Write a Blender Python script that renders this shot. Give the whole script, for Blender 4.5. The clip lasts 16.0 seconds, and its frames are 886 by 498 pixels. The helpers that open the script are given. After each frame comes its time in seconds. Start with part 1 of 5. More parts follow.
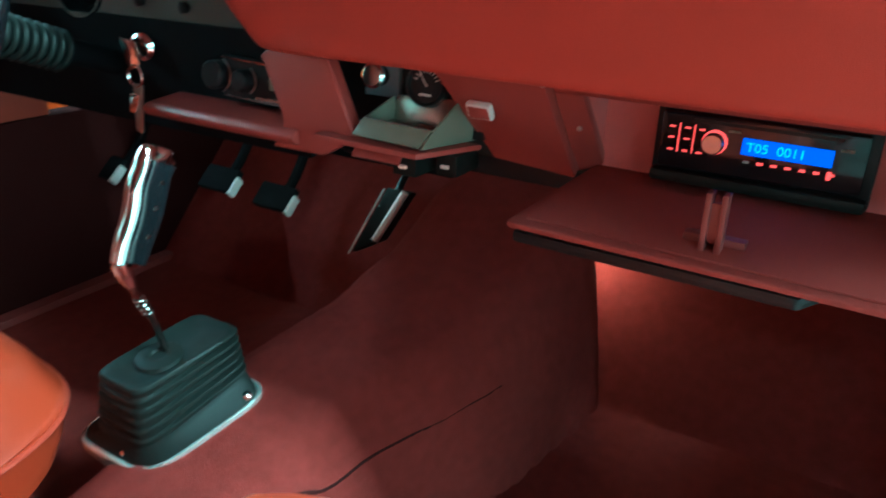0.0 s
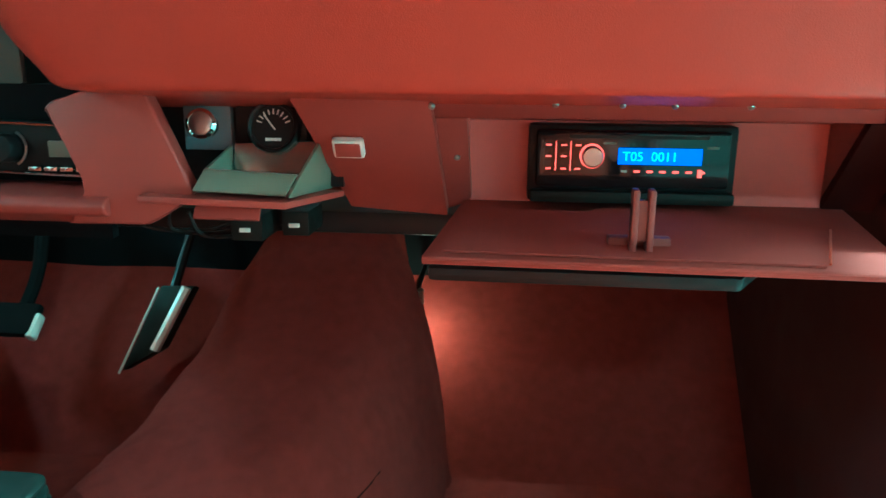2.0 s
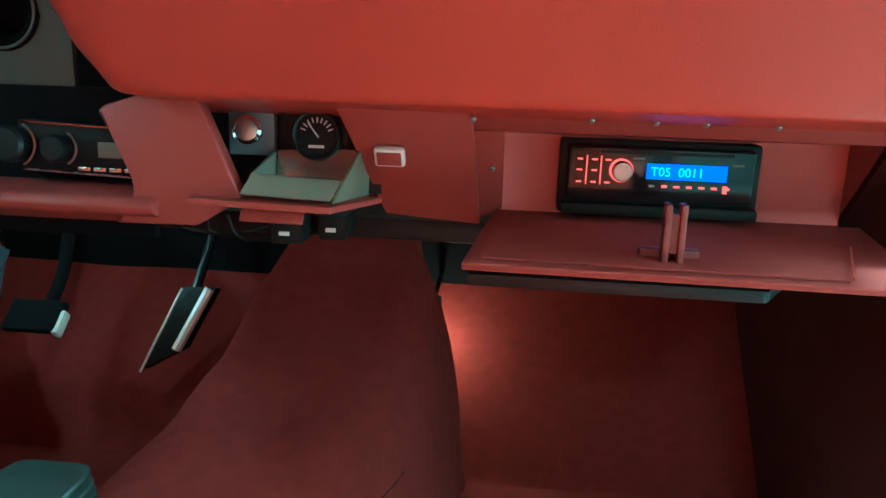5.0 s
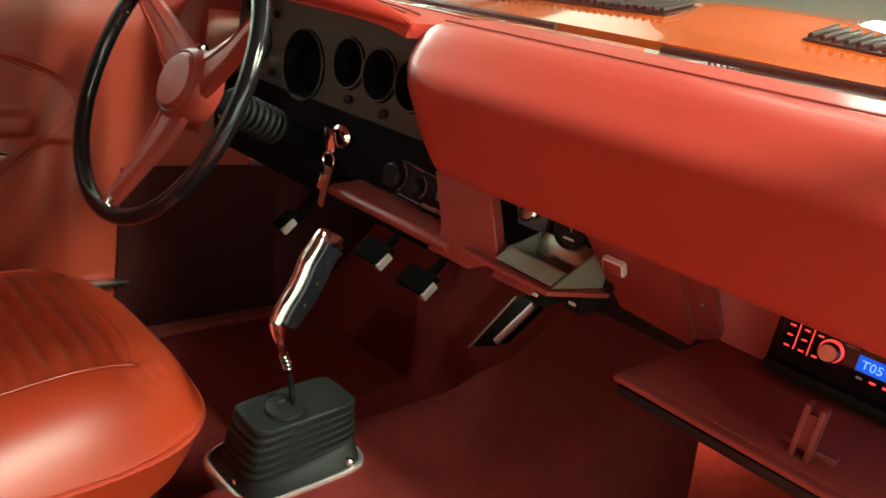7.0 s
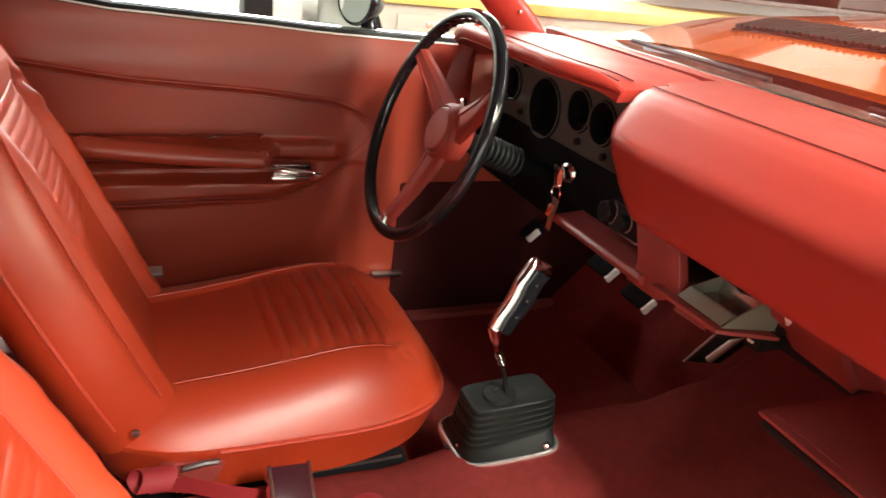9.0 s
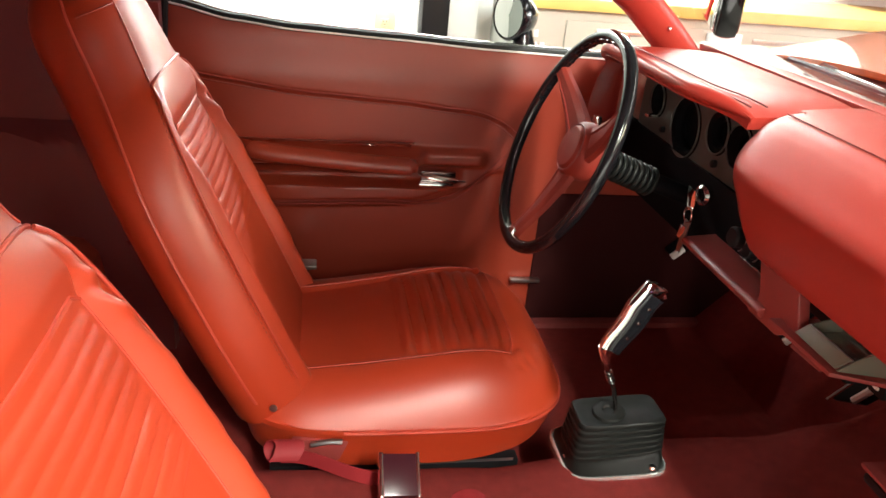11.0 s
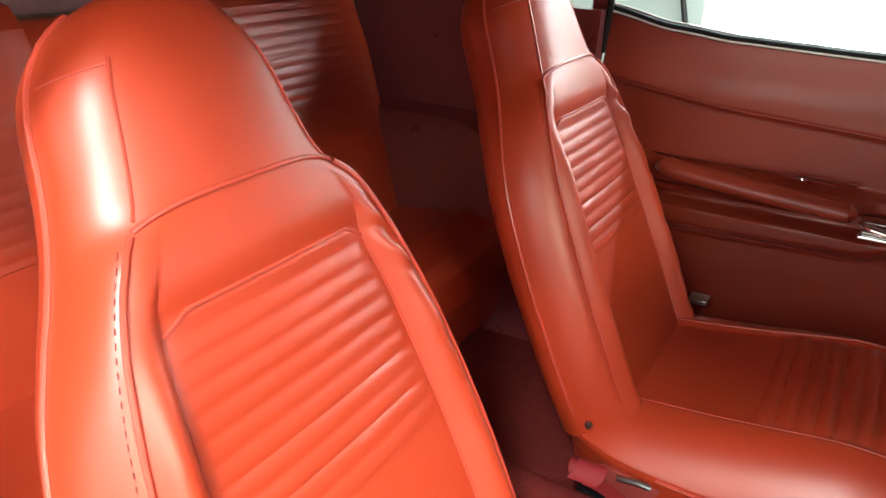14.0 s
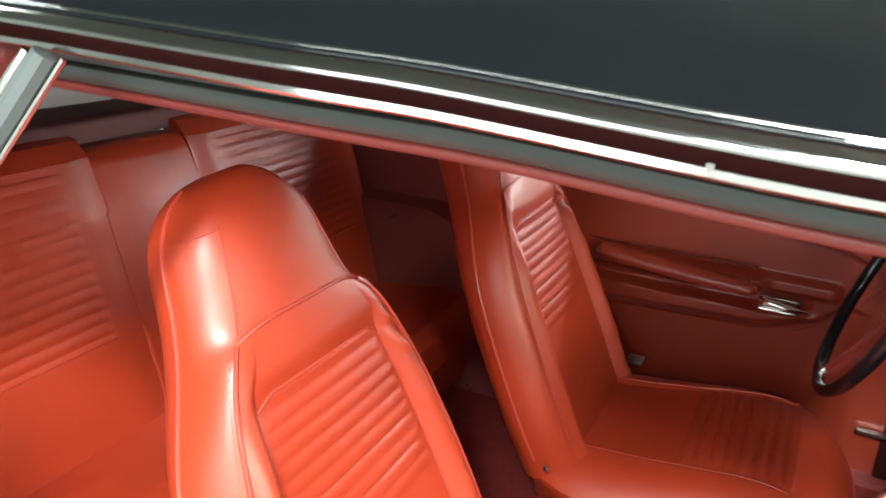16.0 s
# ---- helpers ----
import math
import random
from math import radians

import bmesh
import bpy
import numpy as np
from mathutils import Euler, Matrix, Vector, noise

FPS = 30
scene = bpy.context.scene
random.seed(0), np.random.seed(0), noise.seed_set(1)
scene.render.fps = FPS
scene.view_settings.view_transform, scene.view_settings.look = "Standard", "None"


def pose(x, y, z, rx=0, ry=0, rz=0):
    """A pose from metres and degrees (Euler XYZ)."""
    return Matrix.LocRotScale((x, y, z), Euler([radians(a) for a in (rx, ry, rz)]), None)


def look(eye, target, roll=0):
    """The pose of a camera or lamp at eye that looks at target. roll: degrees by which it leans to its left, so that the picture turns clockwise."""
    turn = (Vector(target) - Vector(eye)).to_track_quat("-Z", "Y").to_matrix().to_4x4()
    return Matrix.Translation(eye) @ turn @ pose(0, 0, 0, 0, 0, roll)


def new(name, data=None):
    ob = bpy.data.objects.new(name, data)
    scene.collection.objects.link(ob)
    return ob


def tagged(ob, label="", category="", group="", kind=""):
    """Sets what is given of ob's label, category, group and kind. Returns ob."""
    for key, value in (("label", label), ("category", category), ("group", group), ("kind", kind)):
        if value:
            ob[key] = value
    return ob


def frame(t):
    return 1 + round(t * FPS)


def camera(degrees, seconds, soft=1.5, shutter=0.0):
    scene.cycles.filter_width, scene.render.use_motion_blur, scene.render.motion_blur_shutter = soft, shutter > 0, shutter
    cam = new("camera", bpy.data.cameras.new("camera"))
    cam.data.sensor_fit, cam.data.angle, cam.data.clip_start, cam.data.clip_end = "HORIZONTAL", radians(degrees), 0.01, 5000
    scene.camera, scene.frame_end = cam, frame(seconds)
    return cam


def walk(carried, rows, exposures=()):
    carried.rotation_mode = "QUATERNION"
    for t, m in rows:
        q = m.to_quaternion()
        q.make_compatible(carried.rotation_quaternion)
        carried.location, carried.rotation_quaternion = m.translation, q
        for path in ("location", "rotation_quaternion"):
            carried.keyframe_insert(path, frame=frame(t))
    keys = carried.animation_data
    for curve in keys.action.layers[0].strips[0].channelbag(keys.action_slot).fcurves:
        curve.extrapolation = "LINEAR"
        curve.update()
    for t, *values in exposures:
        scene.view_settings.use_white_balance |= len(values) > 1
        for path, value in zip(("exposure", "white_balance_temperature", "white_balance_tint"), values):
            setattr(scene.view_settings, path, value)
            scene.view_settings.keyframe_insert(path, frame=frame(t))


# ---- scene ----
cam = camera(62.0, 16.0, shutter=0.3)
PATH = [
    (0, (0.492, -0.706, 0.641), (-0.448, 0.875, -0.146), 1.5),
    (0.5, (0.424, -0.691, 0.616), (-0.191, 1.112, 0.010), 1.7),
    (1, (0.368, -0.698, 0.597), (-0.028, 1.177, 0.023), 0.8),
    (1.5, (0.336, -0.698, 0.568), (0.023, 1.197, 0.012), 1.1),
    (2, (0.304, -0.701, 0.557), (0.112, 1.229, 0.066), 0.4),
    (2.5, (0.271, -0.702, 0.549), (0.262, 1.241, 0.074), -0.5),
    (3, (0.245, -0.707, 0.550), (0.236, 1.242, 0.097), -0.7),
    (3.2, (0.244, -0.719, 0.544), (0.220, 1.237, 0.130), -0.1),
    (5.3, (0.286, -0.731, 0.568), (0.028, 1.193, 0.087), 2.9),
    (5.5, (0.307, -0.735, 0.579), (-0.053, 1.168, 0.083), 3.8),
    (6, (0.375, -0.754, 0.616), (-0.284, 1.051, 0.063), 6.2),
    (6.5, (0.453, -0.757, 0.663), (-0.583, 0.851, 0.077), 8.3),
    (7, (0.526, -0.754, 0.711), (-0.753, 0.650, 0.086), 11.1),
    (7.5, (0.589, -0.761, 0.749), (-0.804, 0.508, 0.079), 10.3),
    (8, (0.637, -0.782, 0.787), (-0.841, 0.364, 0.080), 9.1),
    (8.5, (0.676, -0.797, 0.822), (-0.896, 0.199, 0.090), 8.7),
    (9, (0.701, -0.793, 0.849), (-0.961, -0.002, 0.066), 7.5),
    (9.2, (0.705, -0.789, 0.856), (-0.987, -0.082, 0.057), 7.0),
    (11.3, (0.777, -0.713, 0.903), (-1.024, -0.463, 0.070), 4.2),
    (11.5, (0.785, -0.698, 0.900), (-1.030, -0.526, 0.076), 3.2),
    (12, (0.783, -0.646, 0.904), (-1.051, -0.725, 0.110), 2.8),
    (12.5, (0.748, -0.627, 0.887), (-1.049, -0.988, 0.087), 3.6),
    (13, (0.713, -0.622, 0.877), (-1.056, -1.103, 0.078), 1.9),
    (13.5, (0.686, -0.603, 0.864), (-1.034, -1.239, 0.067), 0.7),
    (14, (0.684, -0.546, 0.842), (-0.899, -1.461, 0.031), 1.7),
    (14.5, (0.720, -0.520, 0.874), (-0.875, -1.466, 0.126), 0.6),
    (15, (0.789, -0.505, 0.911), (-0.799, -1.484, 0.189), 1.1),
    (15.5, (0.829, -0.500, 0.933), (-0.777, -1.474, 0.246), 2.5),
    (16, (0.895, -0.478, 0.997), (-0.784, -1.319, 0.310), 2.2),
]
walk(cam, [(t, look(eye, target, roll)) for t, eye, target, roll in PATH],
     exposures=[(0, 0.95, 3800, -48), (1.0, 1.15, 3450, -60), (2.5, 1.7, 3250, -74), (5.3, 1.5, 3600, -56), (6.2, 1.0, 5500, -42), (7.0, 0.55, 6600, -14), (9, 0.62, 6700, 6), (11.5, 0.5, 6500, 6), (12.5, 0.35, 6400, 4), (14, 0.37, 6000, 0), (16, 0.28, 5800, -2)])

# ---- world and light ----
world = bpy.data.worlds.new("world")
scene.world = world
world.use_nodes = True
world.node_tree.nodes["Background"].inputs[0].default_value = (0.9, 0.95, 1.0, 1)
world.node_tree.nodes["Background"].inputs[1].default_value = 0.15


def area_lamp(name, eye, target, wide, deep, watts, colour=(1.0, 0.96, 0.9)):
    data = bpy.data.lights.new(name, "AREA")
    data.shape, data.size, data.size_y, data.energy, data.color = "RECTANGLE", wide, deep, watts, colour
    ob = new(name, data)
    ob.matrix_world = look(eye, target)
    return ob


area_lamp("tube_lamp_front", (0.3, 1.9, 2.46), (0.3, 1.2, 0.0), 2.4, 0.25, 25, (1.0, 0.97, 0.92))
area_lamp("tube_lamp_side", (1.98, -0.17, 2.46), (1.50, -0.19, 0.0), 0.24, 1.3, 255, (1.0, 0.95, 0.88))
# Unseen lamp added to brighten the west wall and its reflections.
area_lamp("fill_lamp_left", (-2.48, 0.1, 1.88), (-2.75, 0.1, 1.0), 2.8, 0.15, 180, (0.94, 0.97, 1.0))
# Unseen lamp added to light the parcel shelf and rear wall.
area_lamp("fill_lamp_back", (0.2, -3.7, 2.46), (0.2, -3.4, 0.0), 2.4, 0.25, 70, (1.0, 0.96, 0.9))
# Unseen cool fill from the front; no opening stands behind it.
area_lamp("fill_front", (0.3, 4.9, 1.15), (0.0, 0.0, 0.8), 3.0, 1.5, 260, (0.95, 0.98, 1.0))
# Unseen lamp added to light the left seat from the right.
area_lamp("fill_lamp_far", (3.6, -0.3, 2.46), (2.2, -0.4, 0.0), 0.9, 1.0, 60, (1.0, 0.93, 0.84))
# Unseen warm fill, added for the highlight on the left seat's side.
area_lamp("warm_fill_right", (2.5, 2.2, 2.02), (-0.3, -0.9, 0.5), 1.6, 0.35, 95, (1.0, 0.86, 0.66))
# Unseen broad fill before the closed east wall; no doorway exists there.
area_lamp("fill_east", (4.55, -1.3, 1.15), (0.0, -1.0, 0.6), 4.6, 1.7, 75, (1.0, 0.96, 0.90))
courtesy = bpy.data.lights.new("courtesy_bulb", "POINT")
courtesy.energy, courtesy.color, courtesy.shadow_soft_size = 0.45, (1.0, 0.62, 0.42), 0.008
new("courtesy_bulb", courtesy).location = (0.166, 0.303, 0.200)
second = bpy.data.lights.new("courtesy_bulb_left", "POINT")
second.energy, second.color, second.shadow_soft_size = 0.2, (1.0, 0.78, 0.6), 0.008
new("courtesy_bulb_left", second).location = (-0.285, 0.125, 0.374)


# ---- materials ----
def material(name, colour, rough=0.5, metal=0.0, grain=0.0, size=200.0, vary=0.0, vary_size=6.0, coat=0.0, spec=0.5, bump=0.3):
    m = bpy.data.materials.new(name)
    m.use_nodes = True
    nodes, links = m.node_tree.nodes, m.node_tree.links
    b = nodes["Principled BSDF"]
    b.inputs["Base Color"].default_value = (*colour, 1)
    b.inputs["Roughness"].default_value = rough
    b.inputs["Metallic"].default_value = metal
    b.inputs["Coat Weight"].default_value = coat
    b.inputs["Specular IOR Level"].default_value = spec
    co = nodes.new("ShaderNodeTexCoord")
    if vary:
        n = nodes.new("ShaderNodeTexNoise")
        n.inputs["Scale"].default_value, n.inputs["Detail"].default_value = vary_size, 6
        links.new(co.outputs["Object"], n.inputs["Vector"])
        mix = nodes.new("ShaderNodeMix")
        mix.data_type = "RGBA"
        mix.inputs["A"].default_value = (*[c * (1 - vary) for c in colour], 1)
        mix.inputs["B"].default_value = (*[min(1, c * (1 + vary)) for c in colour], 1)
        links.new(n.outputs["Fac"], mix.inputs["Factor"])
        links.new(mix.outputs["Result"], b.inputs["Base Color"])
        mr = nodes.new("ShaderNodeMapRange")
        mr.inputs["To Min"].default_value, mr.inputs["To Max"].default_value = rough * 0.8, min(1, rough * 1.2)
        n2 = nodes.new("ShaderNodeTexNoise")
        n2.inputs["Scale"].default_value = vary_size * 3.7
        links.new(co.outputs["Object"], n2.inputs["Vector"])
        links.new(n2.outputs["Fac"], mr.inputs["Value"])
        links.new(mr.outputs["Result"], b.inputs["Roughness"])
    if grain:
        n = nodes.new("ShaderNodeTexVoronoi")
        n.inputs["Scale"].default_value = size
        links.new(co.outputs["Object"], n.inputs["Vector"])
        bp = nodes.new("ShaderNodeBump")
        bp.inputs["Strength"].default_value, bp.inputs["Distance"].default_value = bump, grain
        links.new(n.outputs["Distance"], bp.inputs["Height"])
        links.new(bp.outputs["Normal"], b.inputs["Normal"])
    return m


def glow(name, colour, strength):
    m = bpy.data.materials.new(name)
    m.use_nodes = True
    b = m.node_tree.nodes["Principled BSDF"]
    b.inputs["Base Color"].default_value = (*colour, 1)
    b.inputs["Emission Color"].default_value = (*colour, 1)
    b.inputs["Emission Strength"].default_value = strength
    return m


def glass(name, colour=(1, 1, 1), rough=0.0):
    m = bpy.data.materials.new(name)
    m.use_nodes = True
    nodes, links = m.node_tree.nodes, m.node_tree.links
    nodes.remove(nodes["Principled BSDF"])
    tr, gl, mix, lw, power, scale = (nodes.new("ShaderNode" + k) for k in ("BsdfTransparent", "BsdfGlossy", "MixShader", "LayerWeight", "Math", "Math"))
    tr.inputs["Color"].default_value = (*colour, 1)
    gl.inputs["Roughness"].default_value = rough
    power.operation, scale.operation = "POWER", "MULTIPLY_ADD"
    power.inputs[1].default_value = 4.0
    scale.inputs[1].default_value, scale.inputs[2].default_value = 0.5, 0.04
    links.new(lw.outputs["Facing"], power.inputs[0])
    links.new(power.outputs[0], scale.inputs[0])
    links.new(scale.outputs[0], mix.inputs[0])
    links.new(tr.outputs[0], mix.inputs[1])
    links.new(gl.outputs[0], mix.inputs[2])
    links.new(mix.outputs[0], nodes["Material Output"].inputs["Surface"])
    return m


VINYL = material("red_vinyl", (0.43, 0.041, 0.012), 0.44, grain=0.0004, size=900, vary=0.10, vary_size=5, bump=0.12, spec=0.05)
VINYL.node_tree.nodes["Principled BSDF"].inputs["Coat IOR"].default_value = 1.63
# Seat vinyl red with the door's weaker light put into the colour.
SHADEDVINYL = material("shaded_red_door_vinyl", (0.265, 0.032, 0.015), 0.40, grain=0.0004, size=900, vary=0.1, vary_size=5, bump=0.2)
PAD = material("red_dash_pad", (0.36, 0.036, 0.026), 0.46, grain=0.0005, size=900, vary=0.06, vary_size=4, bump=0.22, spec=0.15)
TRIM = material("red_painted_trim", (0.27, 0.043, 0.037), 0.42, grain=0.0003, size=900, vary=0.1, vary_size=7, bump=0.2)
LIDRED = material("red_lid_plastic", (0.25, 0.043, 0.038), 0.7, spec=0.2, grain=0.0003, size=900, vary=0.1, vary_size=7, bump=0.2)
WHEELRED = material("dull_red_wheel_plastic", (0.24, 0.031, 0.021), 0.5, grain=0.0003, size=900, vary=0.1, vary_size=9, bump=0.2, spec=0.25)
PINK = material("red_card_lining", (0.62, 0.15, 0.14), 0.6, vary=0.08)
CARPET = material("red_carpet", (0.235, 0.030, 0.027), 0.95, grain=0.002, size=1300, vary=0.28, vary_size=60, spec=0.05, bump=1.0)
CARPET.node_tree.nodes["Principled BSDF"].inputs["Sheen Weight"].default_value = 0.12
CARPET.node_tree.nodes["Principled BSDF"].inputs["Sheen Tint"].default_value = (0.6, 0.25, 0.22, 1)
PIPING = material("red_piping", (0.46, 0.058, 0.034), 0.32, spec=0.6)
CHROME = material("chrome", (0.85, 0.85, 0.84), 0.08, 1.0)
STEEL = material("brushed_metal", (0.45, 0.46, 0.45), 0.32, 1.0, vary=0.1, vary_size=20)
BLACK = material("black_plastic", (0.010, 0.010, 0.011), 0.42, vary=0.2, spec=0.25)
GLOSSBLACK = material("gloss_black", (0.008, 0.008, 0.01), 0.12)
RUBBER = material("black_rubber", (0.009, 0.010, 0.009), 0.55, spec=0.2, vary=0.3, vary_size=25)
GREYRUBBER = material("grey_weatherstrip", (0.09, 0.10, 0.10), 0.5, vary=0.2, vary_size=12)
PALEGREY = material("pale_grey_tone", (0.42, 0.44, 0.43), 0.4, vary=0.2, vary_size=18)
GREYMETAL = material("grey_painted_metal", (0.18, 0.18, 0.135), 0.38, vary=0.1, vary_size=15)
TRAYSTEEL = material("bare_tray_metal", (0.42, 0.42, 0.37), 0.22, 0.9, vary=0.15, vary_size=30)
CLUSTER = material("grey_cluster_face", (0.09, 0.095, 0.085), 0.4, 0.3, vary=0.1)
ORANGE = material("orange_car_paint", (0.75, 0.12, 0.015), 0.15, coat=1.0, vary=0.03)
WHITEWALL = material("white_wall_paint", (0.78, 0.79, 0.74), 0.7, vary=0.05, vary_size=2)
PALEWALL = material("pale_grey_wall_paint", (0.48, 0.48, 0.44), 0.6, vary=0.1, vary_size=2)
GREYWALL = material("grey_wall_paint", (0.24, 0.26, 0.23), 0.6, vary=0.1, vary_size=2)
DARKCEIL = material("dull_ceiling_board", (0.055, 0.057, 0.050), 0.8, vary=0.2, vary_size=2)
FLOOR = material("garage_concrete", (0.25, 0.25, 0.23), 0.5, vary=0.2, vary_size=3)
WOOD = material("yellow_wood_top", (0.6, 0.42, 0.12), 0.4, vary=0.2, vary_size=9)
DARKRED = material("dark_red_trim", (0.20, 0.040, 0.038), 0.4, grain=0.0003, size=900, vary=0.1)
QUARTER = material("maroon_quarter_vinyl", (0.20, 0.045, 0.047), 0.30, grain=0.0004, size=800, vary=0.15, vary_size=6)
for coated, weight, coat_rough in ((VINYL, 1.0, 0.42), (PAD, 0.30, 0.26), (SHADEDVINYL, 0.38, 0.28), (QUARTER, 0.60, 0.20)):
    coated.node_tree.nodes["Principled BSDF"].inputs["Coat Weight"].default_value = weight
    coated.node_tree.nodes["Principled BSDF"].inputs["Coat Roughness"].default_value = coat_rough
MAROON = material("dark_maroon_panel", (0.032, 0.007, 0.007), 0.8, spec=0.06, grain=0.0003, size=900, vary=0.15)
DUSTY = material("dusty_red_felt", (0.22, 0.10, 0.095), 0.8, vary=0.15, vary_size=20)
GLASS = glass("clear_glass", (0.84, 0.87, 0.85))
GAUGEFACE = material("matt_black_dial", (0.004, 0.004, 0.005), 0.9, spec=0.1)
DIALWHITE = material("white_dial_marks", (0.7, 0.7, 0.68), 0.5)
DARKCHROME = material("dark_chrome", (0.30, 0.25, 0.24), 0.15, 1.0)
ROOFBLACK = material("black_roof_paint", (0.005, 0.006, 0.007), 0.05, spec=0.75)
# Near-white, barely metallic: chrome's bright reflections are put into the base colour.
WHITECHROME = material("reflection_white_chrome", (0.82, 0.81, 0.79), 0.28, 0.15)
POLISHED = material("polished_plate", (0.88, 0.88, 0.87), 0.24, 0.8)
MIRROR = material("mirror_glass", (0.85, 0.87, 0.87), 0.02, 1.0)
DARKPLUM = material("dark_plum_plastic", (0.035, 0.006, 0.010), 0.25)
WEBBING = material("red_webbing", (0.24, 0.012, 0.016), 0.7, grain=0.001, size=900)
SHELF = material("dusty_shelf_felt", (0.21, 0.165, 0.150), 0.9, vary=0.2)
CREAM = material("cream_plastic", (0.62, 0.58, 0.38), 0.4)
BENCHGREY = material("bench_grey_paint", (0.36, 0.36, 0.31), 0.4, vary=0.1, vary_size=5)
PALEBLUE = material("pale_blue_plate", (0.55, 0.68, 0.72), 0.4)
SAGE = material("sage_green_paint", (0.30, 0.35, 0.32), 0.45, vary=0.08, vary_size=3)
# Clear glass darkened to stand in for the dim garage beyond it.
DIMGLASS = glass("dimmed_glass", (0.30, 0.33, 0.32))
PLATE = material("blue_grey_plate", (0.20, 0.23, 0.26), 0.35, vary=0.1)
BULB = glow("warm_bulb", (1.0, 0.75, 0.5), 6.0)
BLUE = glow("blue_display", (0.012, 0.10, 0.85), 0.55)
REDLED = glow("red_led", (1.0, 0.05, 0.05), 1.0)
CYAN = glow("cyan_segments", (0.25, 0.52, 1.0), 0.7)


# ---- mesh helpers ----
def mesh_ob(name, bm, mat, parent=None, label="", smooth=True):
    me = bpy.data.meshes.new(name)
    bmesh.ops.recalc_face_normals(bm, faces=bm.faces)
    bm.to_mesh(me)
    bm.free()
    me.materials.append(mat)
    if smooth:
        for p in me.polygons:
            p.use_smooth = True
        me.set_sharp_from_angle(angle=radians(38))
    ob = new(name, me)
    if parent is not None:
        ob.parent = parent
    if label:
        ob["label"] = label
    return ob


def part(name, bm, mat, parent, label="", smooth=True):
    return mesh_ob(name, bm, mat, parent, label, smooth)


def thing(name, label, category, group="", kind=""):
    return tagged(new(name), label, category, group, kind)


def box(bm, x0, x1, y0, y1, z0, z1, bevel=0.0, seg=2, m=None):
    made = bmesh.ops.create_cube(bm, size=1.0)["verts"]
    bmesh.ops.transform(bm, matrix=Matrix.Translation(((x0 + x1) / 2, (y0 + y1) / 2, (z0 + z1) / 2)) @ Matrix.Diagonal((x1 - x0, y1 - y0, z1 - z0, 1)), verts=made)
    if bevel:
        edges = list({e for v in made for e in v.link_edges})
        made = list({v for f in bmesh.ops.bevel(bm, geom=edges, offset=bevel, segments=seg, affect="EDGES", profile=0.6)["faces"] for v in f.verts} | {v for v in made if v.is_valid})
    if m is not None:
        bmesh.ops.transform(bm, matrix=m, verts=[v for v in made if v.is_valid])
    return bm


def boxed(x0, x1, y0, y1, z0, z1, bevel=0.0, seg=2, m=None):
    return box(bmesh.new(), x0, x1, y0, y1, z0, z1, bevel, seg, m)


def grid(f, nu, nv, close_u=False, thick=0.0, cap=False):
    """A sheet from f(u, v), u and v from 0 to 1; with a thickness it becomes a closed slab."""
    bm = bmesh.new()
    rows = [[bm.verts.new(f(i / (nu if close_u else nu - 1), j / (nv - 1))) for j in range(nv)] for i in range(nu)]
    for i in range(nu if close_u else nu - 1):
        for j in range(nv - 1):
            k = (i + 1) % nu
            bm.faces.new((rows[i][j], rows[k][j], rows[k][j + 1], rows[i][j + 1]))
    if cap and close_u:
        bm.faces.new([rows[i][0] for i in range(nu)])
        bm.faces.new([rows[i][-1] for i in reversed(range(nu))])
    if thick:
        bmesh.ops.recalc_face_normals(bm, faces=bm.faces)
        bmesh.ops.solidify(bm, geom=bm.faces[:], thickness=thick)
    return bm


def prism(points, axis, a, b, bevel=0.0, seg=2):
    """A closed outline in the two other axes, drawn out along axis from a to b."""
    bm = bmesh.new()

    def at(p, w):
        return {"x": (w, p[0], p[1]), "y": (p[0], w, p[1]), "z": (p[0], p[1], w)}[axis]
    low = [bm.verts.new(at(p, a)) for p in points]
    high = [bm.verts.new(at(p, b)) for p in points]
    n = len(points)
    for i in range(n):
        bm.faces.new((low[i], low[(i + 1) % n], high[(i + 1) % n], high[i]))
    bm.faces.new(low[::-1])
    bm.faces.new(high)
    if bevel:
        bmesh.ops.bevel(bm, geom=bm.edges[:], offset=bevel, segments=seg, affect="EDGES", profile=0.6)
    return bm


def slab(corners, thick, bevel=0.0, seg=2):
    """A plate of some thickness over a flat outline given in the round."""
    bm = bmesh.new()
    c = [Vector(p) for p in corners]
    n = (c[1] - c[0]).cross(c[2] - c[0]).normalized() * thick
    low = [bm.verts.new(p) for p in c]
    high = [bm.verts.new(p + n) for p in c]
    k = len(c)
    for i in range(k):
        bm.faces.new((low[i], low[(i + 1) % k], high[(i + 1) % k], high[i]))
    bm.faces.new(low[::-1])
    bm.faces.new(high)
    if bevel:
        bmesh.ops.bevel(bm, geom=bm.edges[:], offset=bevel, segments=seg, affect="EDGES", profile=0.6)
    return bm


def smooth_line(points, steps=8, closed=False):
    p = [Vector(q) for q in points]
    n = len(p)
    out = []
    for i in range(n if closed else n - 1):
        a, b, c, d = (p[(i + k) % n] if closed else p[min(max(i + k, 0), n - 1)] for k in (-1, 0, 1, 2))
        for s in range(steps):
            t = s / steps
            out.append(0.5 * (2 * b + (c - a) * t + (2 * a - 5 * b + 4 * c - d) * t * t + (3 * b - a - 3 * c + d) * t ** 3))
    if not closed:
        out.append(p[-1])
    return out


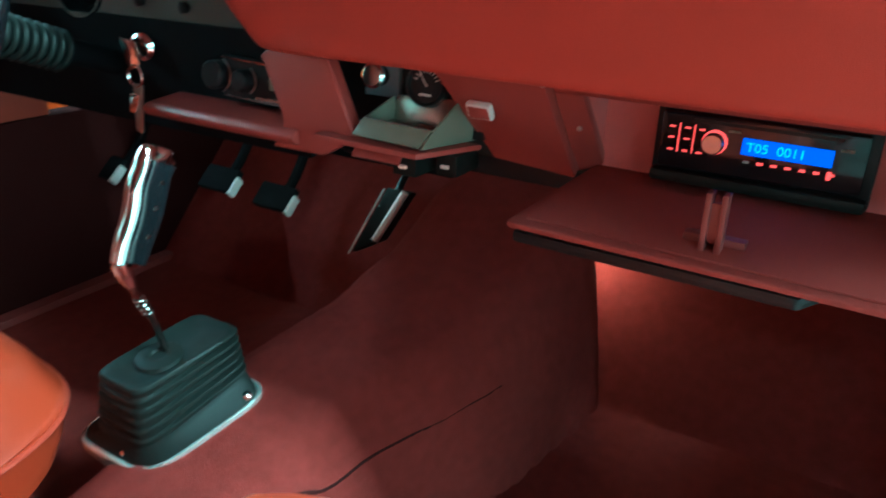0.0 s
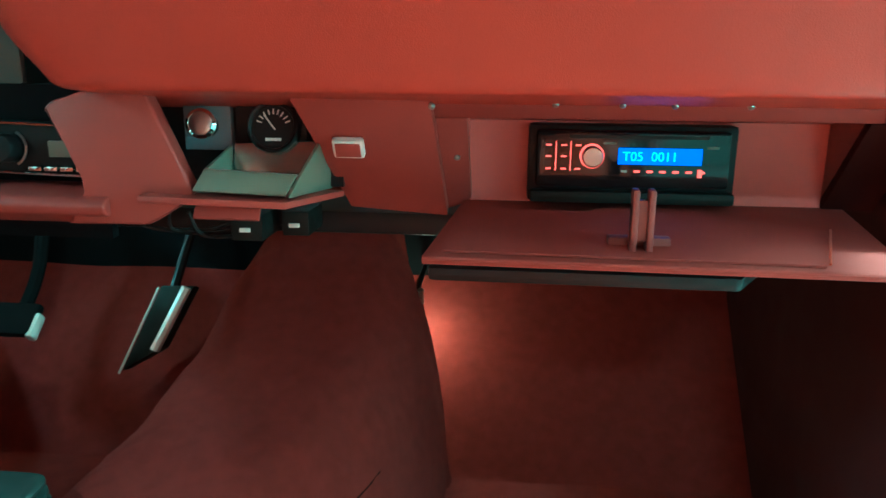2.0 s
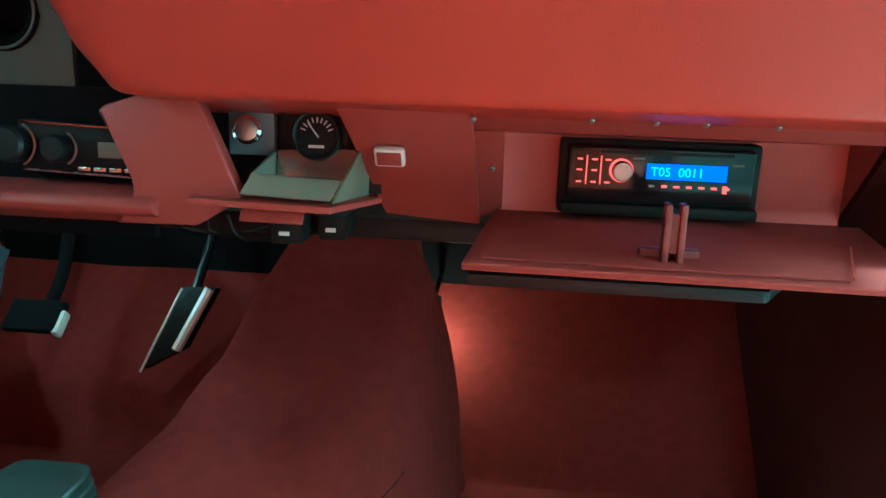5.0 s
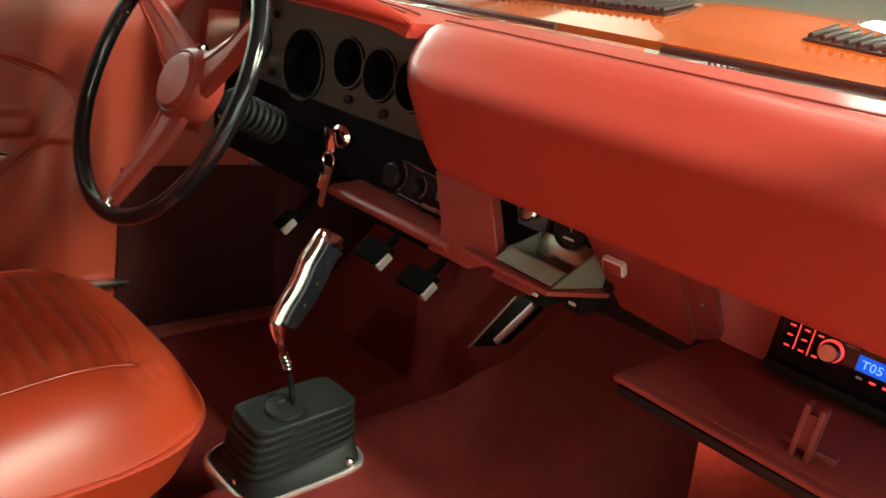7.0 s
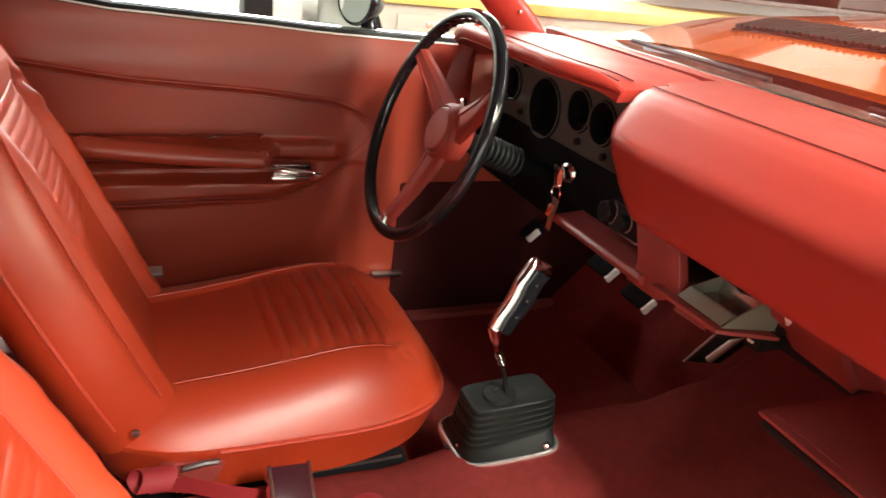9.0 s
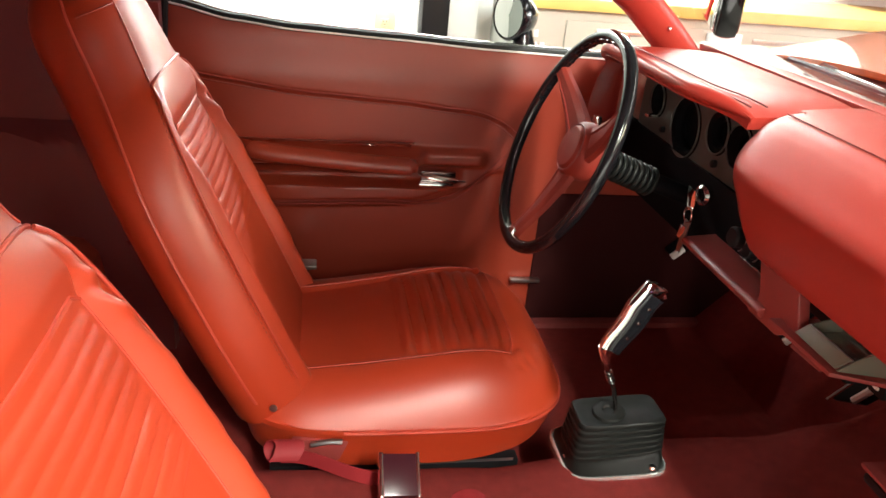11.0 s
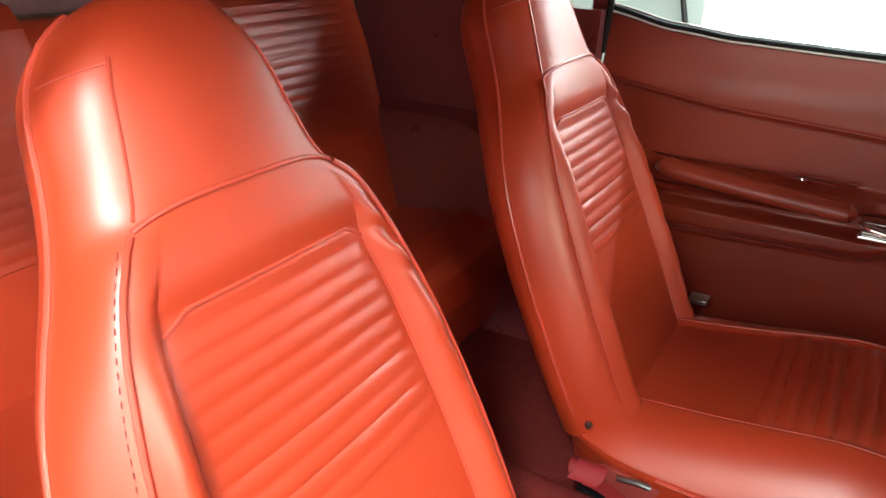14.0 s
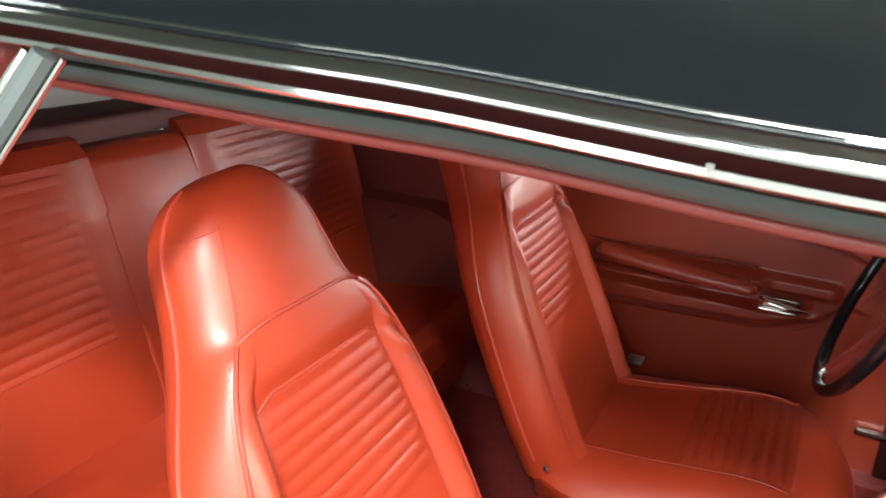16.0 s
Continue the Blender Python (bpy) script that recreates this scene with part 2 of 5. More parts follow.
def tube(points, r, sides=8, closed=False, bm=None, flat=1.0):
    """A round bar along points; r is a number or one number a point."""
    bm = bm or bmesh.new()
    p = [Vector(q) for q in points]
    n = len(p)
    rings, side = [], None
    for i in range(n):
        d = (p[(i + 1) % n] - p[i - 1]) if closed else (p[min(i + 1, n - 1)] - p[max(i - 1, 0)])
        d.normalize()
        if side is None:
            side = d.orthogonal().normalized()
        side = (side - d * side.dot(d)).normalized()
        up = d.cross(side)
        w = r[i] if isinstance(r, (list, tuple)) else r
        rings.append([bm.verts.new(p[i] + side * math.cos(2 * math.pi * k / sides) * w + up * math.sin(2 * math.pi * k / sides) * w * flat) for k in range(sides)])
    for i in range(n if closed else n - 1):
        a, b = rings[i], rings[(i + 1) % n]
        for k in range(sides):
            bm.faces.new((a[k], a[(k + 1) % sides], b[(k + 1) % sides], b[k]))
    if not closed:
        bm.faces.new(rings[0][::-1])
        bm.faces.new(rings[-1])
    return bm


def lathe(profile, m, sides=32, bm=None):
    """A turned body: profile of (radius, height) about local z, set by the pose m."""
    bm = bm or bmesh.new()
    rings = []
    for r, h in profile:
        rings.append([bm.verts.new(m @ Vector((r * math.cos(2 * math.pi * k / sides), r * math.sin(2 * math.pi * k / sides), h))) for k in range(sides)])
    for a, b in zip(rings, rings[1:]):
        for k in range(sides):
            bm.faces.new((a[k], a[(k + 1) % sides], b[(k + 1) % sides], b[k]))
    bm.faces.new(rings[0][::-1])
    bm.faces.new(rings[-1])
    return bm


def lerp(table, v):
    """Straight or smooth reading of a table of (key, value)."""
    if v <= table[0][0]:
        return table[0][1]
    for (a, p), (b, q) in zip(table, table[1:]):
        if v <= b:
            t = (v - a) / (b - a)
            return p + (q - p) * (t * t * (3 - 2 * t) * 0.5 + t * 0.5)
    return table[-1][1]


def curve(table, v):
    """Reading of a table of (key, value) along one smooth line."""
    if v <= table[0][0]:
        return table[0][1]
    if v >= table[-1][0]:
        return table[-1][1]
    n = len(table)
    i = max(k for k in range(n - 1) if table[k][0] <= v)

    def slope(k):
        a, b = table[max(k - 1, 0)], table[min(k + 1, n - 1)]
        return (b[1] - a[1]) / (b[0] - a[0])
    (a, p), (b, q) = table[i], table[i + 1]
    w = b - a
    t = (v - a) / w
    return (2 * t ** 3 - 3 * t * t + 1) * p + (t ** 3 - 2 * t * t + t) * w * slope(i) + (3 * t * t - 2 * t ** 3) * q + (t ** 3 - t * t) * w * slope(i + 1)


def facing(at, ahead, up=(0, 0, 1)):
    """A pose at a place whose local z looks along ahead."""
    z = Vector(ahead).normalized()
    x = Vector(up).cross(z).normalized()
    y = z.cross(x)
    m = Matrix((x, y, z)).transposed().to_4x4()
    m.translation = at
    return m


# ---- the car's shell ----
MID = -0.03   # the car's middle line
TUNNEL = [(-1.30, 0.15), (-0.80, 0.120), (-0.45, 0.105), (-0.33, 0.124), (-0.20, 0.165), (-0.05, 0.205), (0.06, 0.245), (0.18, 0.320), (0.28, 0.355), (0.46, 0.37)]
TUNNEL_LEFT = [(-1.30, 0.13), (-0.45, 0.125), (-0.25, 0.135), (0.0, 0.15), (0.15, 0.155), (0.40, 0.15)]
TUNNEL_RIGHT = [(-1.30, 0.13), (-0.45, 0.125), (-0.25, 0.150), (0.0, 0.175), (0.12, 0.172), (0.19, 0.172), (0.236, 0.150), (0.250, 0.085), (0.40, 0.085)]
TUNNEL_MID = [(-1.30, -0.045), (-0.45, -0.05), (-0.25, -0.05), (0.0, 0.02), (0.15, 0.045), (0.40, 0.06)]


def carpet_height(x, y):
    d = x - lerp(TUNNEL_MID, y)
    d = d / lerp(TUNNEL_RIGHT, y) if d > 0 else -d / lerp(TUNNEL_LEFT, y)
    flat = 0.45 if x > lerp(TUNNEL_MID, y) else 0.15
    hump = lerp(TUNNEL, y) * max(0.0, 1 - (max(0.0, d - flat) / (1 - flat)) ** 2.4) ** 0.6 if d < 1.0 else 0.0
    base = max(0.0, y - 0.20) * 1.05 + 0.004 * noise.noise((x * 6, y * 6, 0))
    return max(hump + 0.003 * noise.noise((x * 9, y * 9, 3)), base)


def floor_at(u, v):
    x, y = -0.74 + 1.42 * u, -1.30 + 1.76 * v
    return (x, y, carpet_height(x, y))


carpet = mesh_ob("floor", grid(floor_at, 210, 210, thick=0.006), CARPET)
tagged(carpet, "dark red cut-pile carpet moulded over the transmission tunnel", "floor", kind="structure")
SEAM = smooth_line([(0.062, -0.300, 0), (0.082, -0.245, 0), (0.098, -0.192, 0), (0.118, -0.145, 0), (0.141, -0.097, 0), (0.160, -0.050, 0), (0.170, -0.020, 0)], 10)
seam = mesh_ob("carpet_seam", tube([(v.x, v.y, carpet_height(v.x, v.y) + 0.011) for v in SEAM], 0.0030, 6), MAROON)
tagged(seam, "dark stitched edge of the carpet along the tunnel", "seam", kind="structure")

firewall = mesh_ob("wall_front", boxed(-0.74, 0.68, 0.41, 0.44, 0.0, 0.68), GAUGEFACE)
tagged(firewall, "black painted firewall behind the dashboard", "wall", kind="structure")
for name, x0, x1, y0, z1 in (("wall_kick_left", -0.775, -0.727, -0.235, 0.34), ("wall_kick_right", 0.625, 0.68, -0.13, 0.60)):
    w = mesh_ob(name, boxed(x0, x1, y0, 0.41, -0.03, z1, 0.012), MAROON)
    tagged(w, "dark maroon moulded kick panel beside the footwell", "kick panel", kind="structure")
for name, x0, x1 in (("rocker_left", -0.80, -0.70), ("rocker_right", 0.63, 0.73)):
    w = mesh_ob(name, boxed(x0, x1, -1.30, 0.41, -0.16, 0.02, 0.01), DARKRED)
    tagged(w, "red body sill under the door opening", "sill", kind="structure")


# ---- dashboard ----
dash = thing("dashboard", "padded red vinyl dashboard with a grey instrument cluster", "dashboard")
PROFILE = [(0.02, 0.50), (-0.11, 0.527), (-0.172, 0.534), (-0.190, 0.541), (-0.200, 0.575), (-0.207, 0.603), (-0.2105, 0.618), (-0.2105, 0.629), (-0.205, 0.640), (-0.190, 0.654), (-0.172, 0.669), (-0.154, 0.680), (-0.125, 0.689), (-0.05, 0.697), (0.02, 0.697), (0.035, 0.66)]
LEFT_END = [(0, -0.02), (0.525, -0.02), (0.54, -0.050), (0.58, -0.075), (0.625, -0.092), (0.66, -0.118), (0.69, -0.135), (0.8, -0.14)]


def pad_mesh():
    line = smooth_line([(0, y, z) for y, z in PROFILE], 6)
    bm = bmesh.new()
    rows = []
    for s in [0, 0.002, 0.005, 0.009, 0.014, 0.02, 0.028, 0.045, 0.08, 0.15, 0.25, 0.35, 0.45, 0.55, 0.65, 0.72]:
        row = []
        for p in line:
            x0 = lerp(LEFT_END, p.z)
            y = p.y
            t = max(0.0, 1 - s / 0.045)
            t = 1 - math.sqrt(max(0.0, 1 - t * t))
            if y < -0.1:
                y += 0.040 * t
            row.append(bm.verts.new((min(x0 + s, 0.655 + 0.001 * s), y, p.z)))
        rows.append(row)
    for a, b in zip(rows, rows[1:]):
        for k in range(len(line) - 1):
            bm.faces.new((a[k], b[k], b[k + 1], a[k + 1]))
    bm.faces.new(rows[0])
    bm.faces.new(rows[-1][::-1])
    return bm


part("dash_pad", pad_mesh(), PAD, dash, "smooth red padded vinyl roll above the glovebox")


def brow_at(u, v):
    x = -0.72 + 0.592 * u
    far = max(0, (-0.55 - x) / 0.17)
    near = min(1.0, max(0.0, (x + 0.26) / 0.14))
    edge = -0.200 + 0.06 * far ** 2 + 0.036 * near * near * (3 - 2 * near)
    y = 0.02 + (edge - 0.02) * v
    return (x, y, 0.694 + 0.004 * math.sin(v * math.pi) - 0.055 * far ** 2 - 0.015 * near ** 3)


part("dash_top", grid(brow_at, 50, 16, thick=0.018), PAD, dash, "red padded cowl over the instruments")
part("brow_edge", tube([(x, y + 0.006, z - 0.004) for x, y, z in [brow_at(0.10 + 0.90 * i / 40, 1.0) for i in range(41)]], [0.0125] * 34 + [0.012, 0.0115, 0.0105, 0.0095, 0.008, 0.0065, 0.005], 12), PAD, dash, "rolled red edge of the cowl")
for off, lift in ((0.016, 0.0035), (0.040, 0.0045)):
    part("stitched_seam", tube([(x, y + off, z + lift) for x, y, z in [brow_at(0.10 + 0.86 * i / 40, 1.0) for i in range(41)]], 0.0013, 6), DARKRED, dash)
part("pad_seam", tube([(x, -0.118, 0.6915) for x in [-0.12 + 0.77 * i / 30 for i in range(31)]], 0.0011, 6), TRIM, dash)


def cheek_at(u, v):
    a, b = math.pi * u, math.pi * (v - 0.5)
    return (-0.690 + 0.055 * math.cos(b) * math.sin(a), -0.115 - 0.085 * math.cos(b) * math.sin(a) ** 0.7, 0.555 + 0.115 * math.sin(b) - 0.03 * math.cos(a))


part("brow_cheek", grid(cheek_at, 24, 24), PAD, dash, "rounded red end of the instrument cowl")
part("defroster_strip", boxed(-0.66, 0.60, 0.022, 0.060, 0.684, 0.6975, 0.002), PAD, dash, "red strip along the windscreen base")


def panel_with_holes(x0, x1, z0, z1, y, holes, n=28, thick=0.006):
    """A flat sheet in x and z with round holes, each ringed by a square patch."""
    bm = bmesh.new()
    cuts = sorted(holes)
    edges = [x0] + [(a[0] + b[0]) / 2 + (a[2] - b[2]) / 2 for a, b in zip(cuts, cuts[1:])] + [x1]
    for (cx, cz, r), l, rgt in zip(cuts, edges, edges[1:]):
        ring, rim = [], []
        for k in range(n * 4):
            a = 2 * math.pi * k / (n * 4)
            c, s = math.cos(a), math.sin(a)
            ring.append(bm.verts.new((cx + r * c, y, cz + r * s)))
            tx = ((rgt - cx) if c > 0 else (cx - l)) / max(abs(c), 1e-6)
            tz = ((z1 - cz) if s > 0 else (cz - z0)) / max(abs(s), 1e-6)
            t = min(tx, tz)
            rim.append(bm.verts.new((cx + t * c, y, cz + t * s)))
        m = len(ring)
        for k in range(m):
            bm.faces.new((ring[k], ring[(k + 1) % m], rim[(k + 1) % m], rim[k]))
    bmesh.ops.recalc_face_normals(bm, faces=bm.faces)
    bmesh.ops.solidify(bm, geom=bm.faces[:], thickness=thick)
    return bm


GAUGES = [(-0.567, 0.600, 0.030), (-0.440, 0.582, 0.052), (-0.329, 0.605, 0.034), (-0.2585, 0.602, 0.034), (-0.189, 0.602, 0.033)]
PLATES = [-0.64] + [(a[0] + b[0]) / 2 + (a[2] - b[2]) / 2 for a, b in zip(GAUGES, GAUGES[1:])] + [-0.125]
for (gx, gz, gr), left, right in zip(GAUGES, PLATES, PLATES[1:]):
    cluster = part("instrument_panel", panel_with_holes(left, right, 0.535, 0.672, -0.085, [(gx, gz, gr)]), CLUSTER, dash, "dark grey panel round a gauge", smooth=False)
    m = facing((gx, -0.086, gz), (0, -1, 0))
    part("gauge", lathe([(gr * 1.02, -0.03), (gr * 1.02, -0.026), (gr * 0.9, -0.024), (0.001, -0.024)], m), GAUGEFACE, cluster, "deep round black gauge")
    part("gauge_wall", tube([m @ Vector((gr * math.cos(a), gr * math.sin(a), -0.013)) for a in [k * math.pi / 20 for k in range(40)]], 0.013, 8, closed=True), GAUGEFACE, cluster)
    part("bezel", tube([m @ Vector((gr * 1.02 * math.cos(a), gr * 1.02 * math.sin(a), 0.003)) for a in [k * math.pi / 24 for k in range(48)]], 0.0013, 8, closed=True), CLUSTER, cluster)
for kx, kz, kr in ((-0.313, 0.557, 0.007), (-0.235, 0.554, 0.007), (-0.515, 0.556, 0.006), (-0.52, 0.645, 0.006), (-0.60, 0.648, 0.008)):
    part("knob", lathe([(kr, 0.0), (kr, 0.006), (kr * 0.6, 0.008), (0.001, 0.008)], facing((kx, -0.088, kz), (0, -1, 0)), 16), BLACK, cluster)
part("switch_lever", boxed(-0.558, -0.545, -0.112, -0.09, 0.570, 0.576, 0.002), CHROME, cluster, "small chrome switch lever")
part("cluster_screw", lathe([(0.004, 0), (0.004, 0.003), (0.001, 0.004)], facing((-0.152, -0.09, 0.662), (0, -1, 0)), 12), CHROME, cluster)

lower = part("lower_panel", slab([(-0.70, -0.070, 0.40), (-0.06, -0.070, 0.40), (-0.06, -0.080, 0.537), (-0.70, -0.080, 0.537)], 0.01), GAUGEFACE, dash, "black panel under the instruments")
heater = part("heater_control", slab([(-0.176, -0.086, 0.460), (-0.05, -0.086, 0.456), (-0.05, -0.086, 0.503), (-0.176, -0.086, 0.507)], 0.010, 0.003), BLACK, dash, "black radio and heater panel with chrome edging")
for a, b in (((-0.172, -0.098, 0.505), (-0.05, -0.098, 0.501)), ((-0.172, -0.098, 0.462), (-0.05, -0.098, 0.458))):
    part("chrome_strip", tube([a, b], 0.0011, 6), CHROME, heater)
for kx, kz, kr in ((-0.180, 0.484, 0.0165), (-0.136, 0.482, 0.0125)):
    km = facing((kx, -0.096, kz), (0, -1, 0.1))
    part("knob", lathe([(kr, 0), (kr, 0.012), (kr * 0.82, 0.015), (0.001, 0.0155)], km, 24), BLACK, heater, "round black knob")
    part("knob_ring", tube([km @ Vector((kr * 1.22 * math.cos(a), kr * 1.22 * math.sin(a), 0.002)) for a in [-1.1 + 2.2 * k / 16 for k in range(17)]], 0.0012, 6), STEEL, heater, "bright arc beside the knob")
for k in range(5):
    part("push_button", boxed(-0.116 + k * 0.0145, -0.104 + k * 0.0145, -0.106, -0.094, 0.4635, 0.4675, 0.001), CHROME, heater)
part("radio_dial", boxed(-0.100, -0.062, -0.099, -0.094, 0.475, 0.489, 0.001), GREYMETAL, heater)

part("lower_trim", prism([(-0.082, 0.452), (-0.135, 0.447), (-0.142, 0.441), (-0.138, 0.433), (-0.10, 0.418), (-0.07, 0.416)], "x", -0.268, -0.03, 0.003, 3), TRIM, dash, "red padded lower dash rail")
part("centre_panel", prism([(-0.079, 0.519), (-0.072, 0.525), (-0.050, 0.531), (-0.030, 0.538), (0.006, 0.538), (0.043, 0.452), (0.024, 0.438), (0.002, 0.4245), (-0.070, 0.4235), (-0.048, 0.450), (-0.049, 0.463)], "y", -0.131, -0.114, 0.003, 3), TRIM, dash, "red slanted panel beside the console opening")
part("side_panel", slab([(0.120, -0.122, 0.533), (0.234, -0.122, 0.5375), (0.242, -0.030, 0.418), (0.150, -0.030, 0.424)], 0.014, 0.003), TRIM, dash, "red slanted panel with a chrome catch")
# Flat black sheet across the opening behind lighter and gauge.
part("recess", boxed(-0.08, 0.150, -0.058, -0.050, 0.448, 0.54), BLACK, dash, "flat black sheet behind the console parts")
for lx, ly, lz in ((0.166, 0.303, 0.200), (-0.285, 0.125, 0.374)):
    cl = thing("courtesy_lamp", "small clear courtesy lamp under the dashboard", "lamp", "courtesy lamps")
    part("socket", lathe([(0.011, 0), (0.011, 0.020), (0.008, 0.024)], facing((lx, ly, lz + 0.040), (0, 0, -1), (0, 1, 0)), 16), STEEL, cl)
    part("bulb", lathe([(0.004, 0.0), (0.006, 0.006), (0.004, 0.012), (0.001, 0.014)], facing((lx, ly, lz + 0.018), (0, 0, -1), (0, 1, 0)), 12), BULB, cl, "lit bulb")
    part("bracket", tube([(lx, ly, lz + 0.036), (lx, ly + 0.03, lz + 0.040), (lx, 0.411, lz + 0.045)], 0.004, 8), BLACK, cl, "black lamp bracket")
duct = thing("underdash_duct", "black air duct and brackets under the dashboard", "duct")
part("channel", boxed(-0.24, 0.300, 0.012, 0.12, 0.388, 0.412, 0.006), BLACK, duct)
for dx, dy, w in ((0.062, -0.07, 0.030), (0.10, -0.045, 0.026)):
    part("bracket", boxed(dx - w / 2, dx + w / 2, dy, dy + 0.05, 0.398, 0.422, 0.002), RUBBER, duct)
    part("tag", boxed(dx - 0.006, dx + 0.004, dy - 0.002, dy, 0.4065, 0.4105, 0.0005), WHITEWALL, duct, "small white tag")
for k in range(3):
    part("wire", tube(smooth_line([(-0.05 + 0.02 * k, -0.03, 0.415), (-0.06 + 0.03 * k, -0.02, 0.398 - 0.004 * (k % 3)), (-0.01 + 0.03 * k, -0.01, 0.392), (0.03 + 0.03 * k, 0.01, 0.402)], 5), 0.0022, 6), BLACK, duct)

catch = thing("glovebox_catch", "small square chrome push catch on the red dash panel", "catch")
cm = facing((0.163, -0.090, 0.487), (0, -1, -0.6))
part("bezel", boxed(-0.0135, 0.0135, -0.0092, 0.0092, -0.004, 0.004, 0.003, m=cm), WHITECHROME, catch)
part("button", boxed(-0.0108, 0.0108, -0.0068, 0.0068, 0.0030, 0.0050, 0.001, m=cm), TRIM, catch)

lighter = thing("cigarette_lighter", "chrome lighter knob on a grey square plate", "lighter")
part("plate", boxed(0.009, 0.052, -0.066, -0.056, 0.480, 0.526, 0.001), PLATE, lighter, "grey brushed metal plate")
lm = facing((0.030, -0.067, 0.502), (0.15, -1, 0.15)) @ Matrix.Scale(0.82, 4)
part("knob", lathe([(0.010, 0), (0.010, 0.014), (0.0155, 0.016), (0.0160, 0.022), (0.0125, 0.025), (0.011, 0.0235), (0.001, 0.0235)], lm, 28), CHROME, lighter)
part("socket", lathe([(0.0135, 0), (0.0135, 0.004), (0.010, 0.005)], lm, 24), BLACK, lighter)
part("cap", lathe([(0.0118, 0.0225), (0.0118, 0.0250), (0.0100, 0.0258), (0.001, 0.0258)], lm, 28), STEEL, lighter, "brushed metal cap")

gauge = thing("ammeter_gauge", "round black auxiliary gauge with white scale", "gauge")
gm = facing((0.095, -0.076, 0.5015), (0.05, -1, 0.2)) @ Matrix.Scale(0.77, 4)
part("backplate", boxed(0.058, 0.121, -0.068, -0.058, 0.470, 0.530, 0.002), BLACK, gauge, "square black gauge plate")
part("housing", lathe([(0.027, -0.03), (0.029, 0.0), (0.0295, 0.006), (0.027, 0.010), (0.0245, 0.0085), (0.0235, 0.005), (0.001, 0.005)], gm), BLACK, gauge)
for k in range(9):
    a = radians(70 - k * 17.5)
    part("scale_mark", boxed(-0.0007, 0.0007, 0.014, 0.020, 0.0052, 0.0058, m=gm @ Matrix.Rotation(a, 4, "Z")), DIALWHITE, gauge)
part("needle", boxed(-0.0008, 0.0008, -0.004, 0.017, 0.0065, 0.0072, m=gm @ Matrix.Rotation(radians(38), 4, "Z")), DIALWHITE, gauge)
part("label_bar", boxed(-0.009, 0.009, -0.0155, -0.0122, 0.0052, 0.0058, m=gm), DIALWHITE, gauge)

tray = thing("ashtray", "grey metal ashtray pulled out of the dashboard", "ashtray")
part("front_face", slab([(0.044, -0.135, 0.454), (0.120, -0.131, 0.451), (0.126, -0.118, 0.466), (0.051, -0.124, 0.470)], 0.003, 0.001), GREYMETAL, tray)
part("rim", tube([(0.051, -0.1235, 0.4705), (0.126, -0.1175, 0.4665)], 0.0012, 8), STEEL, tray)
part("basin", slab([(0.053, -0.120, 0.458), (0.124, -0.115, 0.456), (0.132, -0.066, 0.460), (0.060, -0.068, 0.462)], 0.003, 0.001), TRAYSTEEL, tray)
part("back_plate", slab([(0.060, -0.084, 0.458), (0.134, -0.082, 0.458), (0.134, -0.074, 0.490), (0.059, -0.076, 0.487)], 0.003, 0.001), TRAYSTEEL, tray, "bright bare metal back of the tray")
part("left_plate", slab([(0.047, -0.130, 0.452), (0.051, -0.1235, 0.4700), (0.058, -0.080, 0.486), (0.060, -0.078, 0.450)], 0.0025, 0.0008), GREYMETAL, tray)
part("side_plate", slab([(0.120, -0.131, 0.450), (0.136, -0.052, 0.446), (0.136, -0.066, 0.488), (0.134, -0.084, 0.490), (0.126, -0.118, 0.466)], 0.003, 0.001), GREYMETAL, tray)
part("side_slot", lathe([(0.004, 0), (0.004, 0.001), (0.001, 0.0012)], facing((0.1315, -0.092, 0.463), (0.98, -0.2, 0)), 16), BLACK, tray)
part("shelf", slab([(0.002, -0.147, 0.446), (0.122, -0.139, 0.442), (0.152, -0.062, 0.440), (0.004, -0.075, 0.445)], 0.006, 0.002), TRIM, tray, "red painted ashtray shelf")
part("tab", slab([(0.042, -0.133, 0.431), (0.095, -0.126, 0.429), (0.095, -0.118, 0.441), (0.042, -0.124, 0.443)], 0.004, 0.001), TRIM, tray)

part("glove_face_top", slab([(0.230, -0.112, 0.541), (0.655, -0.112, 0.541), (0.655, -0.085, 0.512), (0.230, -0.085, 0.512)], 0.010, 0.002), LIDRED, dash, "red dash face above the glovebox")
part("glove_face_left", slab([(0.226, -0.085, 0.512), (0.262, -0.085, 0.512), (0.262, -0.004, 0.428), (0.226, -0.022, 0.418)], 0.010, 0.002), TRIM, dash)
# Darker than the left face: its shade is put into the colour.
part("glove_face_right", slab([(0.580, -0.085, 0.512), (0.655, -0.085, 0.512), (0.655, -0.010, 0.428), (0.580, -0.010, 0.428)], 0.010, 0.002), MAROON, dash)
for dx, dy, dz in ((0.333, -0.103, 0.526), (0.385, -0.103, 0.526), (0.425, -0.103, 0.526), (0.482, -0.103, 0.526), (0.252, -0.058, 0.477), (0.236, -0.114, 0.524)):
    part("screw", lathe([(0.0027, 0), (0.0027, 0.002), (0.0015, 0.003)], facing((dx, dy, dz), (0, -1, -0.7)), 12), STEEL, dash)
glove = thing("glovebox", "open glovebox lined in pinkish red card with its lid hanging down", "glovebox")
part("back_panel", boxed(0.255, 0.585, -0.008, 0.000, 0.430, 0.516), PINK, glove)
part("side", slab([(0.256, 0.0, 0.432), (0.256, 0.0, 0.512), (0.256, -0.078, 0.512)], 0.004), PINK, glove)
